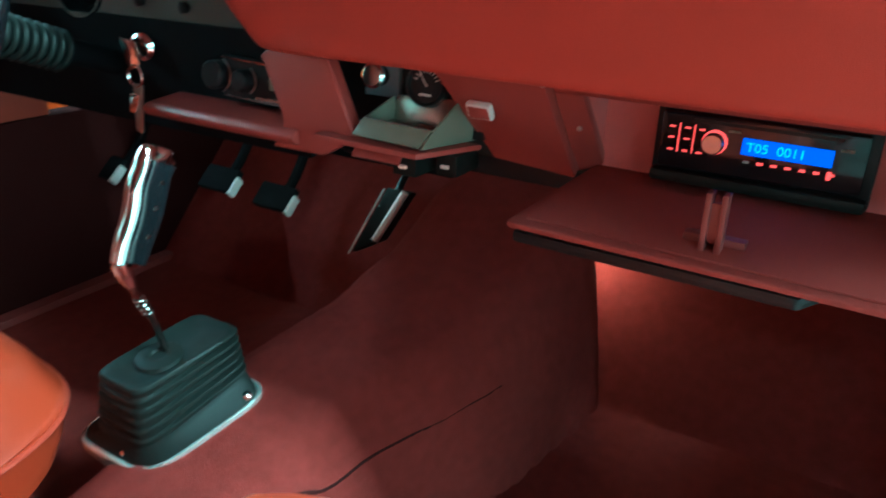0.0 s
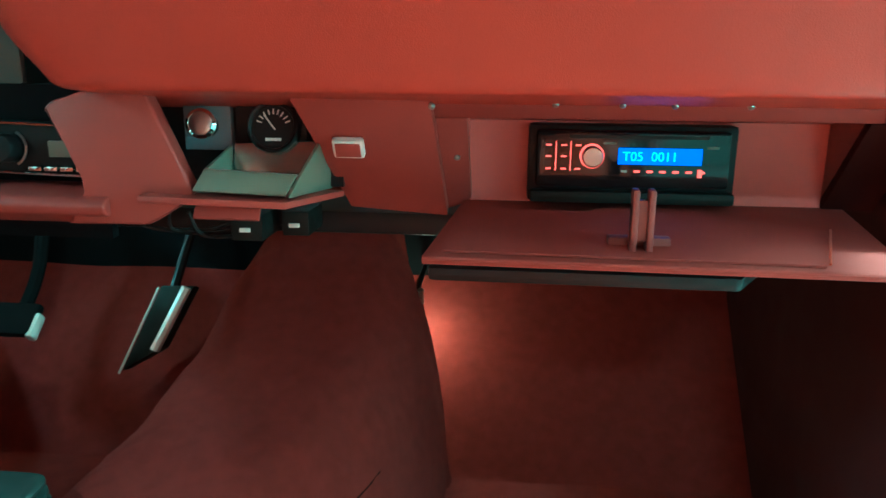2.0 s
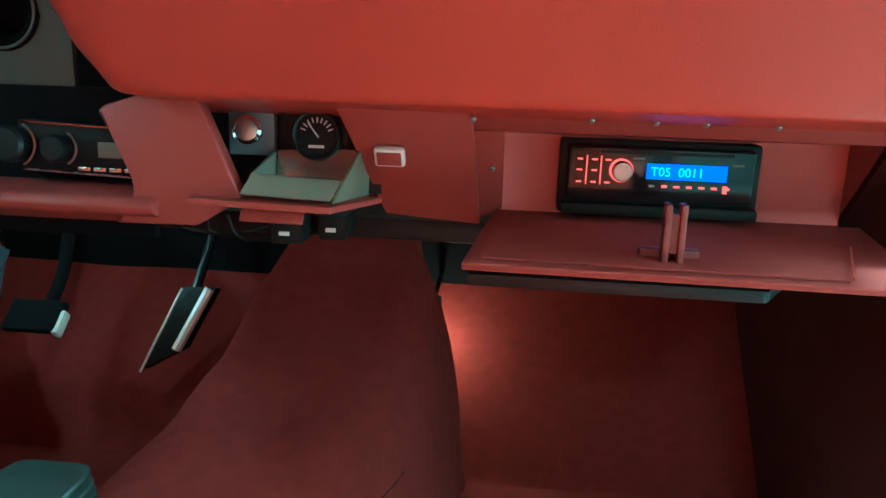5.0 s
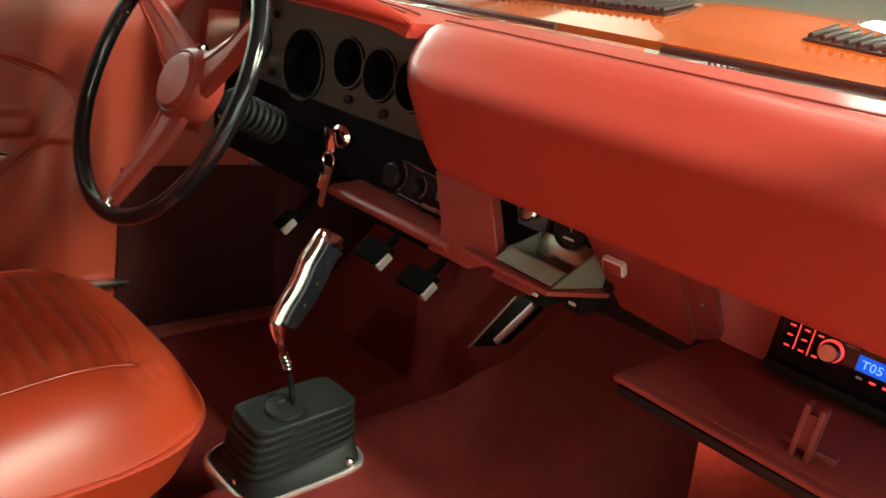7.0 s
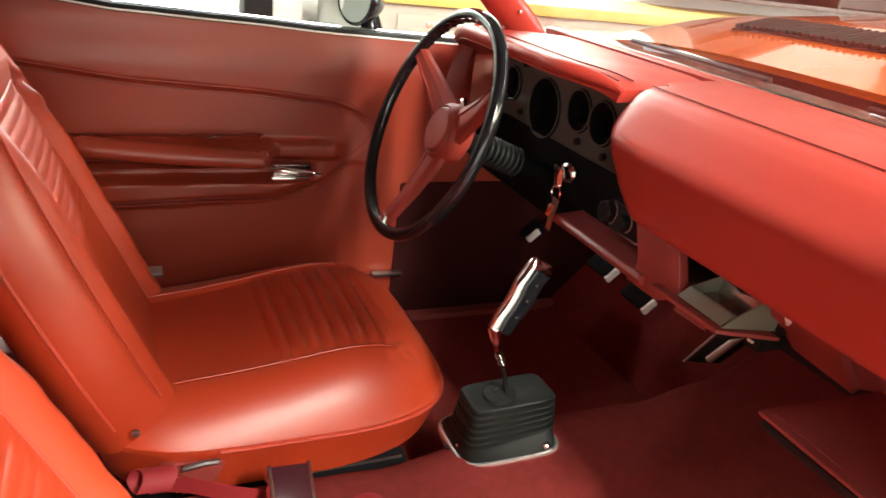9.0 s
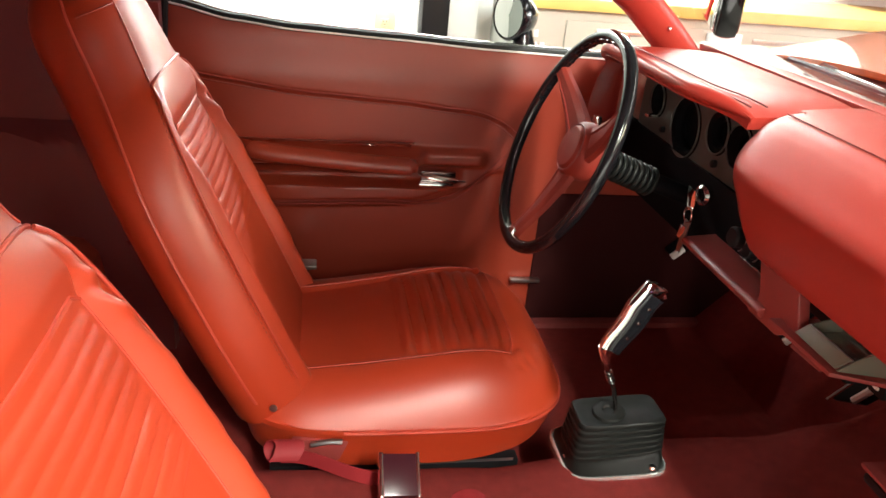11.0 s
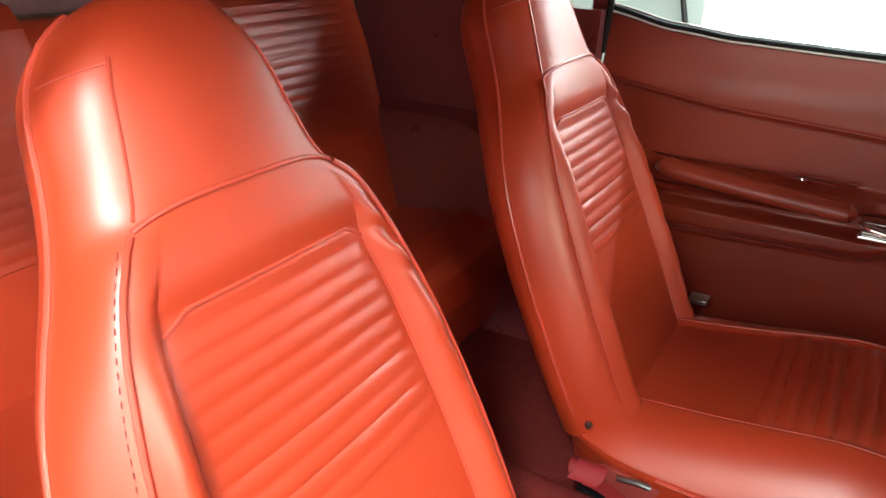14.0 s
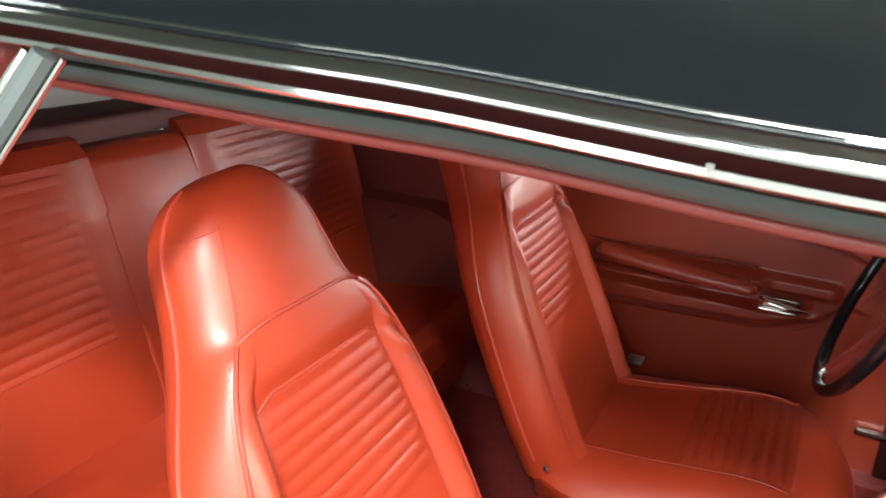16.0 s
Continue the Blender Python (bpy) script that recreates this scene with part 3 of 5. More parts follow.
# Same lining as the other side, with shade painted in as dark red.
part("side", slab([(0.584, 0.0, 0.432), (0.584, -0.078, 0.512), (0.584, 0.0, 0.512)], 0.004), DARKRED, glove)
lid = part("lid", slab([(0.234, -0.166, 0.415), (0.588, -0.173, 0.4145), (0.600, -0.004, 0.431), (0.256, 0.0, 0.431)], -0.007, 0.002), LIDRED, glove, "red glovebox door hanging open")
LIDPANEL = [(0.249, -0.158), (0.528, -0.166), (0.558, -0.084), (0.472, -0.068), (0.466, -0.012), (0.398, -0.012), (0.368, -0.050), (0.256, -0.045)]
part("raised_panel", slab([(x, y, 0.4155 + 0.100 * (y + 0.166)) for x, y in LIDPANEL], 0.0022, 0.0008), LIDRED, lid)
part("front_edge", tube([(0.236, -0.1665, 0.4135), (0.587, -0.1735, 0.4125)], 0.0018, 8), LIDRED, lid, "thin rounded front edge of the lid")
part("side_edge", tube([(0.530, -0.166, 0.4185), (0.560, -0.086, 0.4265)], 0.0011, 6), PIPING, lid)
part("latch_base", boxed(0.376, 0.424, -0.136, -0.124, 0.420, 0.427, 0.002), DARKRED, lid)
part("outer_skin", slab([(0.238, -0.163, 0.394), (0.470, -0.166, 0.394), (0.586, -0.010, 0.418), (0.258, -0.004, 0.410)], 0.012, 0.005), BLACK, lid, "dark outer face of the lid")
part("latch_post", boxed(0.391, 0.396, -0.150, -0.136, 0.418, 0.466, 0.0015), DARKRED, lid)
part("latch_post", boxed(0.403, 0.408, -0.150, -0.136, 0.418, 0.466, 0.0015), DARKRED, lid)
part("latch_bridge", boxed(0.391, 0.408, -0.146, -0.140, 0.426, 0.458, 0.0015), DARKRED, lid)

# car stereo
radio = thing("car_stereo", "black car stereo with blue display and red lit keys", "car stereo")
part("case", boxed(0.314, 0.498, -0.026, 0.10, 0.434, 0.504, 0.004), BLACK, radio)
fascia = part("fascia", boxed(0.321, 0.490, -0.036, -0.024, 0.449, 0.500, 0.004), GLOSSBLACK, radio, "glossy black front plate")
part("lower_lip", boxed(0.316, 0.496, -0.040, -0.024, 0.435, 0.446, 0.004), RUBBER, radio)
part("disc_slot", boxed(0.350, 0.470, -0.0368, -0.0355, 0.4930, 0.4960), BLACK, radio)
display = part("display", boxed(0.393, 0.465, -0.0372, -0.0355, 0.4705, 0.4850), BLUE, radio, "lit blue display")
km = facing((0.370, -0.036, 0.4775), (0, -1, 0))
part("knob_ring", lathe([(0.0108, 0), (0.0108, 0.003), (0.010, 0.004), (0.001, 0.004)], km, 32), REDLED, radio, "red lit ring")
part("volume_knob", lathe([(0.0094, 0), (0.0094, 0.010), (0.0080, 0.012), (0.001, 0.012)], km, 32), STEEL, radio)
for k in range(7):
    part("key", boxed(0.3962 + k * 0.0112, 0.4012 + k * 0.0112, -0.0375, -0.0355, 0.4634, 0.4652), REDLED if k else DIALWHITE, radio)
part("key", boxed(0.4625, 0.4660, -0.0376, -0.0355, 0.4600, 0.4668), REDLED, radio)
for lx in (0.338, 0.351):
    part("red_line", boxed(lx, lx + 0.0009, -0.0372, -0.0355, 0.464, 0.490), REDLED, radio)
for lx in (0.3295, 0.343, 0.3555):
    for lz in (0.4655, 0.4765, 0.4865):
        if lx < 0.355 or lz != 0.4765:
            part("key_mark", boxed(lx, lx + 0.0048, -0.0372, -0.0355, lz - 0.0005, lz + 0.0008), REDLED, radio)
part("brand_bar", boxed(0.3800, 0.3905, -0.0370, -0.0355, 0.4880, 0.4895), GREYMETAL, radio)
part("eject_key", boxed(0.4690, 0.4790, -0.0370, -0.0355, 0.4850, 0.4870), GREYMETAL, radio)


def lettering(text, size, m, mat, parent, name="lettering"):
    curve = bpy.data.curves.new(name, "FONT")
    curve.body, curve.size, curve.extrude = text, size, 0.0002
    tmp = bpy.data.objects.new(name, curve)
    me = bpy.data.meshes.new_from_object(tmp)
    bpy.data.objects.remove(tmp)
    me.transform(m)
    me.materials.clear()
    me.materials.append(mat)
    ob = new(name, me)
    ob.parent = parent
    return ob


lettering("T05  0011", 0.0115, Matrix.Translation((0.3965, -0.0376, 0.4738)) @ Euler((math.pi / 2, 0, 0)).to_matrix().to_4x4(), CYAN, display)

# pedals
for name, px, py, pz, wide in (("brake_pedal", -0.369, 0.180, 0.212, 0.078), ("clutch_pedal", -0.492, 0.172, 0.224, 0.078), ("parking_brake_pedal", -0.700, 0.105, 0.222, 0.036)):
    pd = thing(name, "black rubber foot pedal with a bright metal edge", "pedal", "foot pedals")
    pm = facing((px, py, pz), (0, -1, 1.1))
    part("pad", boxed(-wide / 2, wide / 2, -0.024, 0.024, 0, 0.014, 0.005, m=pm), GAUGEFACE, pd)
    part("trim", boxed(wide / 2 - 0.006, wide / 2 + 0.004, -0.026, 0.010, -0.004, 0.013, 0.004, m=pm), WHITECHROME, pd, "chrome trim")
    part("arm", tube(smooth_line([(px, py + 0.01, pz - 0.005), (px, py + 0.07, pz + 0.06), (px, py + 0.12, pz + 0.20), (px, py + 0.20, pz + 0.28)], 6), 0.009, 8), GAUGEFACE, pd)
gas = thing("accelerator_pedal", "long black accelerator pedal with bright metal edging", "pedal", "foot pedals")
GP = [Vector(p) for p in ((-0.249, 0.228, 0.127), (-0.186, 0.232, 0.163), (-0.146, 0.262, 0.247), (-0.194, 0.258, 0.247))]
part("pad", slab(GP, -0.014, 0.003), RUBBER, gas)
for a, b, w, inset in ((GP[1], GP[2], 0.0072, -0.007), (GP[0], GP[3], 0.0018, 0.002)):
    part("trim", tube([a + Vector((inset, -0.011, 0)), b + Vector((inset, -0.011, 0))], w, 8), WHITECHROME, gas, "chrome edge strip")
part("arm", tube([(-0.185, 0.262, 0.22), (-0.18, 0.33, 0.30), (-0.18, 0.39, 0.40)], 0.007, 8), BLACK, gas)

# shifter
shifter = thing("gear_shifter", "chrome pistol-grip gear lever in a black rubber boot", "gear lever")
BASE = [Vector(p) for p in ((-0.192, -0.347, 0.123), (-0.064, -0.347, 0.123), (-0.014, -0.210, 0.175), (-0.140, -0.210, 0.175))]
TOPS = [Vector(p) for p in ((-0.139, -0.336, 0.220), (-0.071, -0.338, 0.219), (-0.055, -0.212, 0.240), (-0.124, -0.213, 0.240))]


def boot_point(a, b, wide, high):
    """A place on the boot: a and b from -1 to 1 across it, wide from plate to top, high from plate to top."""
    def quad(c):
        return (c[0] * (1 - a) * (1 - b) + c[1] * (1 + a) * (1 - b) + c[2] * (1 + a) * (1 + b) + c[3] * (1 - a) * (1 + b)) / 4
    low, top = quad(BASE), quad(TOPS)
    p = low.lerp(top, wide)
    p.z = low.z + (top.z - low.z) * high
    return p


def boot_ring(wide, high, scale=1.0, power=5.0, n=64):
    out = []
    for k in range(n):
        c, s = math.cos(2 * math.pi * k / n), math.sin(2 * math.pi * k / n)
        t = scale / (abs(c) ** power + abs(s) ** power) ** (1 / power)
        out.append(boot_point(c * t, s * t, wide, high))
    return out


def rings_mesh(rings):
    bm = bmesh.new()
    vs = [[bm.verts.new(p) for p in r] for r in rings]
    n = len(vs[0])
    for a, b in zip(vs, vs[1:]):
        for k in range(n):
            bm.faces.new((a[k], a[(k + 1) % n], b[(k + 1) % n], b[k]))
    bm.faces.new(vs[0][::-1])
    bm.faces.new(vs[-1])
    return bm


part("base_plate", rings_mesh([boot_ring(0, -0.12, 1.01), boot_ring(0, 0.010, 1.01), boot_ring(0, 0.032, 1.0), boot_ring(0, 0.036, 0.965), boot_ring(0, 0.02, 0.95)]), POLISHED, shifter, "chrome boot retaining plate")
rings = [boot_ring(0, 0.02, 0.945), boot_ring(0.04, 0.06, 0.945), boot_ring(0.55, 0.20), boot_ring(0.66, 0.24), boot_ring(0.70, 0.29)]
for k in range(5):
    w, z = 0.70 + k * 0.055, 0.30 + k * 0.125
    rings += [boot_ring(w - 0.06, z + 0.012, 1, 6), boot_ring(w - 0.07, z + 0.035, 1, 6), boot_ring(w - 0.04, z + 0.060, 1, 6), boot_ring(w + 0.17, z + 0.078, 1, 7), boot_ring(w + 0.18, z + 0.105, 1, 7)]
rings += [boot_ring(0.93, 0.935, 1, 7), boot_ring(0.93, 0.975, 1, 7), boot_ring(0.97, 1.0, 0.98, 7), boot_ring(1.0, 1.0, 0.86, 7), boot_ring(1.0, 0.985, 0.80, 7)]
part("boot", rings_mesh(rings), RUBBER, shifter, "pleated black rubber boot")
BT = facing((-0.098, -0.288, 0.2265), (0, -0.12, 1), (0, 1, 0))
part("boot_collar", lathe([(0.026, -0.002), (0.024, 0.003), (0.016, 0.006), (0.010, 0.005), (0.008, 0.002)], BT, 24), RUBBER, shifter)
for sa, sb in ((0.28, -0.86), (0.86, 0.66), (-0.28, 0.86), (-0.86, -0.5)):
    part("screw", lathe([(0.0055, 0.0), (0.0055, 0.004), (0.003, 0.0065)], facing(boot_point(sa, sb, 0.02, 0.07), (0, -0.35, 1), (0, 1, 0)), 12), CHROME, shifter)
LEVER = smooth_line([(-0.100, -0.277, 0.228), (-0.096, -0.290, 0.272), (-0.088, -0.310, 0.312), (-0.088, -0.321, 0.345)], 6)
part("lever", tube(LEVER, 0.0038, 10), DARKCHROME, shifter, "dark polished lever")
for k in range(4):
    p = LEVER[8 + k]
    part("coil", tube([p + Vector((0.0052 * math.cos(a), 0.0052 * math.sin(a), 0.001 * math.sin(a))) for a in [i * math.pi / 6 for i in range(12)]], 0.0013, 6, closed=True), CHROME, shifter)
part("grip_collar", tube([(-0.089, -0.313, 0.322), (-0.088, -0.318, 0.336), (-0.089, -0.321, 0.350)], [0.005, 0.0085, 0.0095], 16), CHROME, shifter, "chrome collar under the grip")

# the grip: height along it, depth of its rear and front edges from the middle line, half its thickness
GRIP_LOW, GRIP_HIGH = Vector((-0.088, -0.318, 0.346)), Vector((-0.097, -0.262, 0.444))
GRIP_UP = (GRIP_HIGH - GRIP_LOW).normalized()
GRIP_SIDE = Vector((1, 0, 0.09)).normalized()
GRIP_FORE = GRIP_UP.cross(GRIP_SIDE).normalized() * -1
if GRIP_FORE.y < 0:
    GRIP_FORE = -GRIP_FORE
GRIP_LONG = (GRIP_HIGH - GRIP_LOW).length
REAR = [(0.0, -0.0135), (0.18, -0.0155), (0.36, -0.0145), (0.52, -0.0155), (0.66, -0.0180), (0.80, -0.0165), (0.92, -0.0155), (1.0, -0.0140)]
FORE = [(0.0, 0.012), (0.20, 0.0140), (0.42, 0.0165), (0.60, 0.0160), (0.80, 0.0150), (0.92, 0.0185), (1.0, 0.0200)]
HALF = [(0.0, 0.0085), (0.5, 0.0105), (0.9, 0.0100), (1.0, 0.0080)]


def grip_ring(t, f0, f1, h0, h1, n=28):
    """A rounded ring at height t between two depths and two sides."""
    c = GRIP_LOW + GRIP_UP * (GRIP_LONG * t)
    out = []
    for k in range(n):
        a = 2 * math.pi * k / n
        x, y = math.cos(a), math.sin(a)
        q = 1 / (abs(x) ** 3 + abs(y) ** 3) ** (1 / 3)
        out.append(c + GRIP_FORE * ((f0 + f1) / 2 + (f1 - f0) / 2 * x * q) + GRIP_SIDE * ((h0 + h1) / 2 + (h1 - h0) / 2 * y * q))
    return out


frame_rings, panels = [], {1: [], -1: []}
for k in range(33):
    t = k / 32
    rear, fore, half = curve(REAR, t), curve(FORE, t), curve(HALF, t)
    frame_rings.append(grip_ring(t, rear, fore, -half, half))
    if 0.03 < t < 0.91:
        for sgn in (1, -1):
            a, b = sorted((sgn * half * 0.8, sgn * (half + 0.0042)))
            panels[sgn].append(grip_ring(t, rear + 0.009, fore + 0.003, a, b))
frame_rings += [grip_ring(1.03, -0.011, 0.0225, -0.0065, 0.0065), grip_ring(1.045, -0.006, 0.020, -0.003, 0.003)]
part("pistol_grip", rings_mesh(frame_rings), CHROME, shifter, "chrome pistol grip frame with a wavy spine")
for sgn in (1, -1):
    part("grip_panel", rings_mesh(panels[sgn]), GLOSSBLACK, shifter, "black grip panel")
    for t in (0.28, 0.52, 0.74):
        part("grip_screw", lathe([(0.0024, 0), (0.0024, 0.0012), (0.001, 0.0016)], facing(GRIP_LOW + GRIP_UP * (GRIP_LONG * t) + GRIP_FORE * 0.007 + GRIP_SIDE * (sgn * (curve(HALF, t) + 0.0040)), GRIP_SIDE * sgn), 10), DARKCHROME, shifter)
part("grip_tip", tube([GRIP_HIGH + GRIP_FORE * 0.012, GRIP_HIGH + GRIP_FORE * 0.026 - GRIP_UP * 0.006], [0.006, 0.003], 10), CHROME, shifter, "chrome tip of the grip")

# steering wheel
wheel = thing("steering_wheel", "three-spoke steering wheel with red hub and black rim", "steering wheel")
WM = Matrix.Translation((-0.381, -0.333, 0.563)) @ Euler((radians(90 - 20.5), 0, 0)).to_matrix().to_4x4()
RIM = [(0.186 * math.cos(2 * math.pi * k / 96), 0.186 * math.sin(2 * math.pi * k / 96)) for k in range(96)]
part("rim", tube([WM @ Vector((x, y, 0)) for x, y in RIM], 0.0108, 14, closed=True), GLOSSBLACK, wheel, "glossy black rim")
bumps = [k for k in range(96) if 22 < k < 46]
for k in bumps[::2]:
    x, y = RIM[k]
    part("finger_ridge", tube([WM @ Vector((x * 0.972, y * 0.972, -0.006)), WM @ Vector((x * 0.962, y * 0.962, 0.0)), WM @ Vector((x * 0.972, y * 0.972, 0.006))], 0.0055, 8), GLOSSBLACK, wheel)
for a in (270, 32, 148):
    d = Vector((math.cos(radians(a)), math.sin(radians(a)), 0))
    s = Vector((-d.y, d.x, 0))
    bm = bmesh.new()
    ring = []
    for r, w, drop in ((0.02, 0.034, 0.036), (0.06, 0.029, 0.032), (0.11, 0.022, 0.022), (0.15, 0.017, 0.010), (0.178, 0.014, 0.002)):
        ring.append([bm.verts.new(WM @ (d * r + s * w * c + Vector((0, 0, h - drop)))) for c, h in ((-1, -0.006), (-0.92, 0.003), (-0.5, 0.008), (-0.42, 0.0055), (0, 0.007), (0.42, 0.0055), (0.5, 0.008), (0.92, 0.003), (1, -0.006))])
    for r0, r1 in zip(ring, ring[1:]):
        for k in range(9):
            bm.faces.new((r0[k], r0[(k + 1) % 9], r1[(k + 1) % 9], r1[k]))
    bm.faces.new(ring[0])
    bm.faces.new(ring[-1][::-1])
    part("spoke", bm, WHEELRED, wheel, "red padded spoke")
part("hub", lathe([(0.047, -0.06), (0.051, -0.040), (0.047, -0.026), (0.042, -0.021), (0.0395, -0.024), (0.038, -0.019), (0.034, -0.015), (0.001, -0.013)], WM, 48), WHEELRED, wheel, "red round horn pad")
part("hub_groove", tube([WM @ Vector((0.0405 * math.cos(k * math.pi / 24), 0.0405 * math.sin(k * math.pi / 24), -0.0205)) for k in range(48)], 0.0016, 6, closed=True), DARKRED, wheel)
part("spoke_tip", boxed(-0.012, 0.012, -0.187, -0.165, -0.004, 0.006, 0.004, m=WM), CHROME, wheel, "chrome rim clip")
part("column", tube([WM @ Vector((0, 0, -0.05)), WM @ Vector((0, 0, -0.09)), WM @ Vector((0, 0.004, -0.26))], [0.020, 0.017, 0.016], 20), GAUGEFACE, wheel, "black steering column")
for k in range(8):
    part("column_rib", tube([WM @ Vector((0.023 * math.cos(a), 0.023 * math.sin(a), -0.105 - 0.011 * k)) for a in [j * math.pi / 12 for j in range(24)]], 0.0036, 8, closed=True), RUBBER, wheel)
part("turn_signal_lever", tube([WM @ Vector((-0.03, 0.0, -0.075)), WM @ Vector((-0.115, 0.055, -0.06))], 0.004, 8), CHROME, wheel, "chrome indicator lever")
part("lever_tip", lathe([(0.007, -0.008), (0.009, 0.0), (0.007, 0.008)], Matrix.Translation(WM @ Vector((-0.045, 0.052, -0.06))), 14), CHROME, wheel)

keys = thing("ignition_keys", "chrome keys and fob hanging from the ignition switch", "keys")
part("switch", lathe([(0.017, 0), (0.017, 0.014), (0.012, 0.018), (0.001, 0.018)], facing((-0.310, -0.088, 0.504), (0.3, -1, 0)), 20), CHROME, keys)
part("key", slab([(-0.320, -0.122, 0.517), (-0.300, -0.116, 0.512), (-0.292, -0.118, 0.485), (-0.304, -0.124, 0.478)], 0.003, 0.001), CHROME, keys)
part("key_ring", tube([(-0.298 + 0.013 * math.cos(a), -0.122, 0.472 + 0.013 * math.sin(a)) for a in [k * math.pi / 8 for k in range(16)]], 0.0016, 6, closed=True), CHROME, keys)
part("hanging_key", slab([(-0.302, -0.124, 0.463), (-0.288, -0.121, 0.461), (-0.300, -0.121, 0.400), (-0.308, -0.124, 0.404)], 0.003, 0.001), STEEL, keys)
part("fob", slab([(-0.306, -0.127, 0.452), (-0.294, -0.123, 0.450), (-0.304, -0.123, 0.425), (-0.312, -0.127, 0.428)], 0.004, 0.001), CHROME, keys)


# ---- doors, sides and roof ----
SILL = [(-1.06, 0.712), (-1.01, 0.694), (-0.90, 0.671), (-0.78, 0.659), (-0.58, 0.652), (-0.38, 0.643), (-0.23, 0.640), (0.02, 0.636)]
CREASE = [(-1.02, 0.575), (-0.77, 0.543), (-0.56, 0.531), (-0.40, 0.516), (-0.345, 0.497), (-0.31, 0.468)]
POCKET = [(-1.02, 0.285), (-0.76, 0.294), (-0.52, 0.303), (-0.42, 0.337), (-0.345, 0.384)]


def step(v, a, b):
    t = min(1, max(0, (v - a) / (b - a)))
    return t * t * (3 - 2 * t)


def door_x(y, z):
    crease, pocket = lerp(CREASE, y), lerp(POCKET, y)
    back = step(-y, 0.300, 0.36)               # the pressed part ends towards the front
    x = -0.735 - 0.014 * step(z, 0.56, 0.66)
    x -= 0.010 * back * step(crease - z, -0.004, 0.010)
    arm = step(z, 0.385, 0.402) * step(-z, -0.436, -0.418) * step(-y, 0.365, 0.385)
    x += 0.046 * arm * (1 - 0.6 * step(y, -0.53, -0.50)) * (1 - 0.5 * step(-y, 0.86, 0.95))
    ledge = step(0.352 - z, 0.0, 0.012) * step(z, pocket, pocket + 0.02)
    x += 0.016 * ledge * back
    x -= 0.014 * step(0.396 - z, 0.0, 0.012) * step(z, 0.346, 0.358) * step(-y, 0.41, 0.44)
    x -= 0.012 * step(pocket - z, -0.004, 0.012) * back
    return x + 0.0015 * noise.noise((0, y * 7, z * 9))


def door_at(u, v):
    y = -1.02 + 1.04 * u
    z = 0.0 + (lerp(SILL, y)) * v
    return (door_x(y, z), y, z)


door = thing("door", "closed door with a red vinyl panel, armrest and chrome handle", "car door")
part("panel", grid(door_at, 150, 190, thick=-0.05), SHADEDVINYL, door, "red moulded vinyl door panel")
SY = [-1.02 + 1.04 * k / 60 for k in range(61)]
part("sill_strip", tube([(-0.755, y, lerp(SILL, y) + 0.003) for y in SY], 0.009, 8), BLACK, door, "black window felt")
part("sill_bead", tube([(-0.7450, y, lerp(SILL, y) + 0.0005) for y in SY], 0.0020, 6), WHITECHROME, door, "thin bright bead below the window felt")
part("sill_chrome", tube([(-0.768, y, lerp(SILL, y) + 0.010) for y in SY], 0.0035, 6), CHROME, door, "chrome window strip")
PRESS = smooth_line([(0, y, lerp(CREASE, y)) for y in (-1.0, -0.88, -0.77, -0.66, -0.56, -0.47)] + [(0, -0.40, 0.516), (0, -0.345, 0.497), (0, -0.306, 0.468), (0, -0.300, 0.440), (0, -0.335, 0.395), (0, -0.375, 0.357), (0, -0.42, 0.314), (0, -0.485, 0.296)] + [(0, y, lerp(POCKET, y)) for y in (-0.62, -0.78, -0.90, -1.0)], 5)
for k, width in ((0, 0.0015), (1, 0.0012)):
    line = []
    for a, p, b in zip(PRESS, PRESS[1:], PRESS[2:]):
        d = (b - a).normalized()
        y, z = p.y - d.z * -0.012 * k, p.z + d.y * -0.012 * k
        line.append((door_x(y, z) + 0.0006, y, z))
    part("panel_seam", tube(line, width, 6), DARKRED if k else TRIM, door, "stitched seam round the pressed panel")
part("armrest", tube(smooth_line([(-0.700, -0.865, 0.436), (-0.692, -0.84, 0.428), (-0.688, -0.70, 0.416), (-0.688, -0.56, 0.407), (-0.689, -0.542, 0.406)], 6), [0.008] + [0.015] * 23 + [0.012], 12, flat=1.3), SHADEDVINYL, door, "padded red armrest")
dh = part("door_handle", tube(smooth_line([(-0.698, -0.520, 0.388), (-0.684, -0.505, 0.388), (-0.682, -0.46, 0.381), (-0.698, -0.420, 0.374)], 6), [0.004] * 6 + [0.007] * 9 + [0.003] * 4, 10, flat=0.6), CHROME, door, "chrome door handle")
part("handle_cup", boxed(-0.712, -0.694, -0.520, -0.445, 0.360, 0.367, 0.003), CHROME, door)
part("handle_back", boxed(-0.714, -0.705, -0.515, -0.440, 0.364, 0.390, 0.003), DARKCHROME, door)
part("lock_lever", tube([(-0.715, -0.640, 0.440), (-0.700, -0.632, 0.446), (-0.692, -0.616, 0.448)], 0.0028, 8), CHROME, door, "small chrome lock lever")
part("seat_release", boxed(-0.66, -0.625, -0.765, -0.730, 0.195, 0.205, 0.003), STEEL, door)

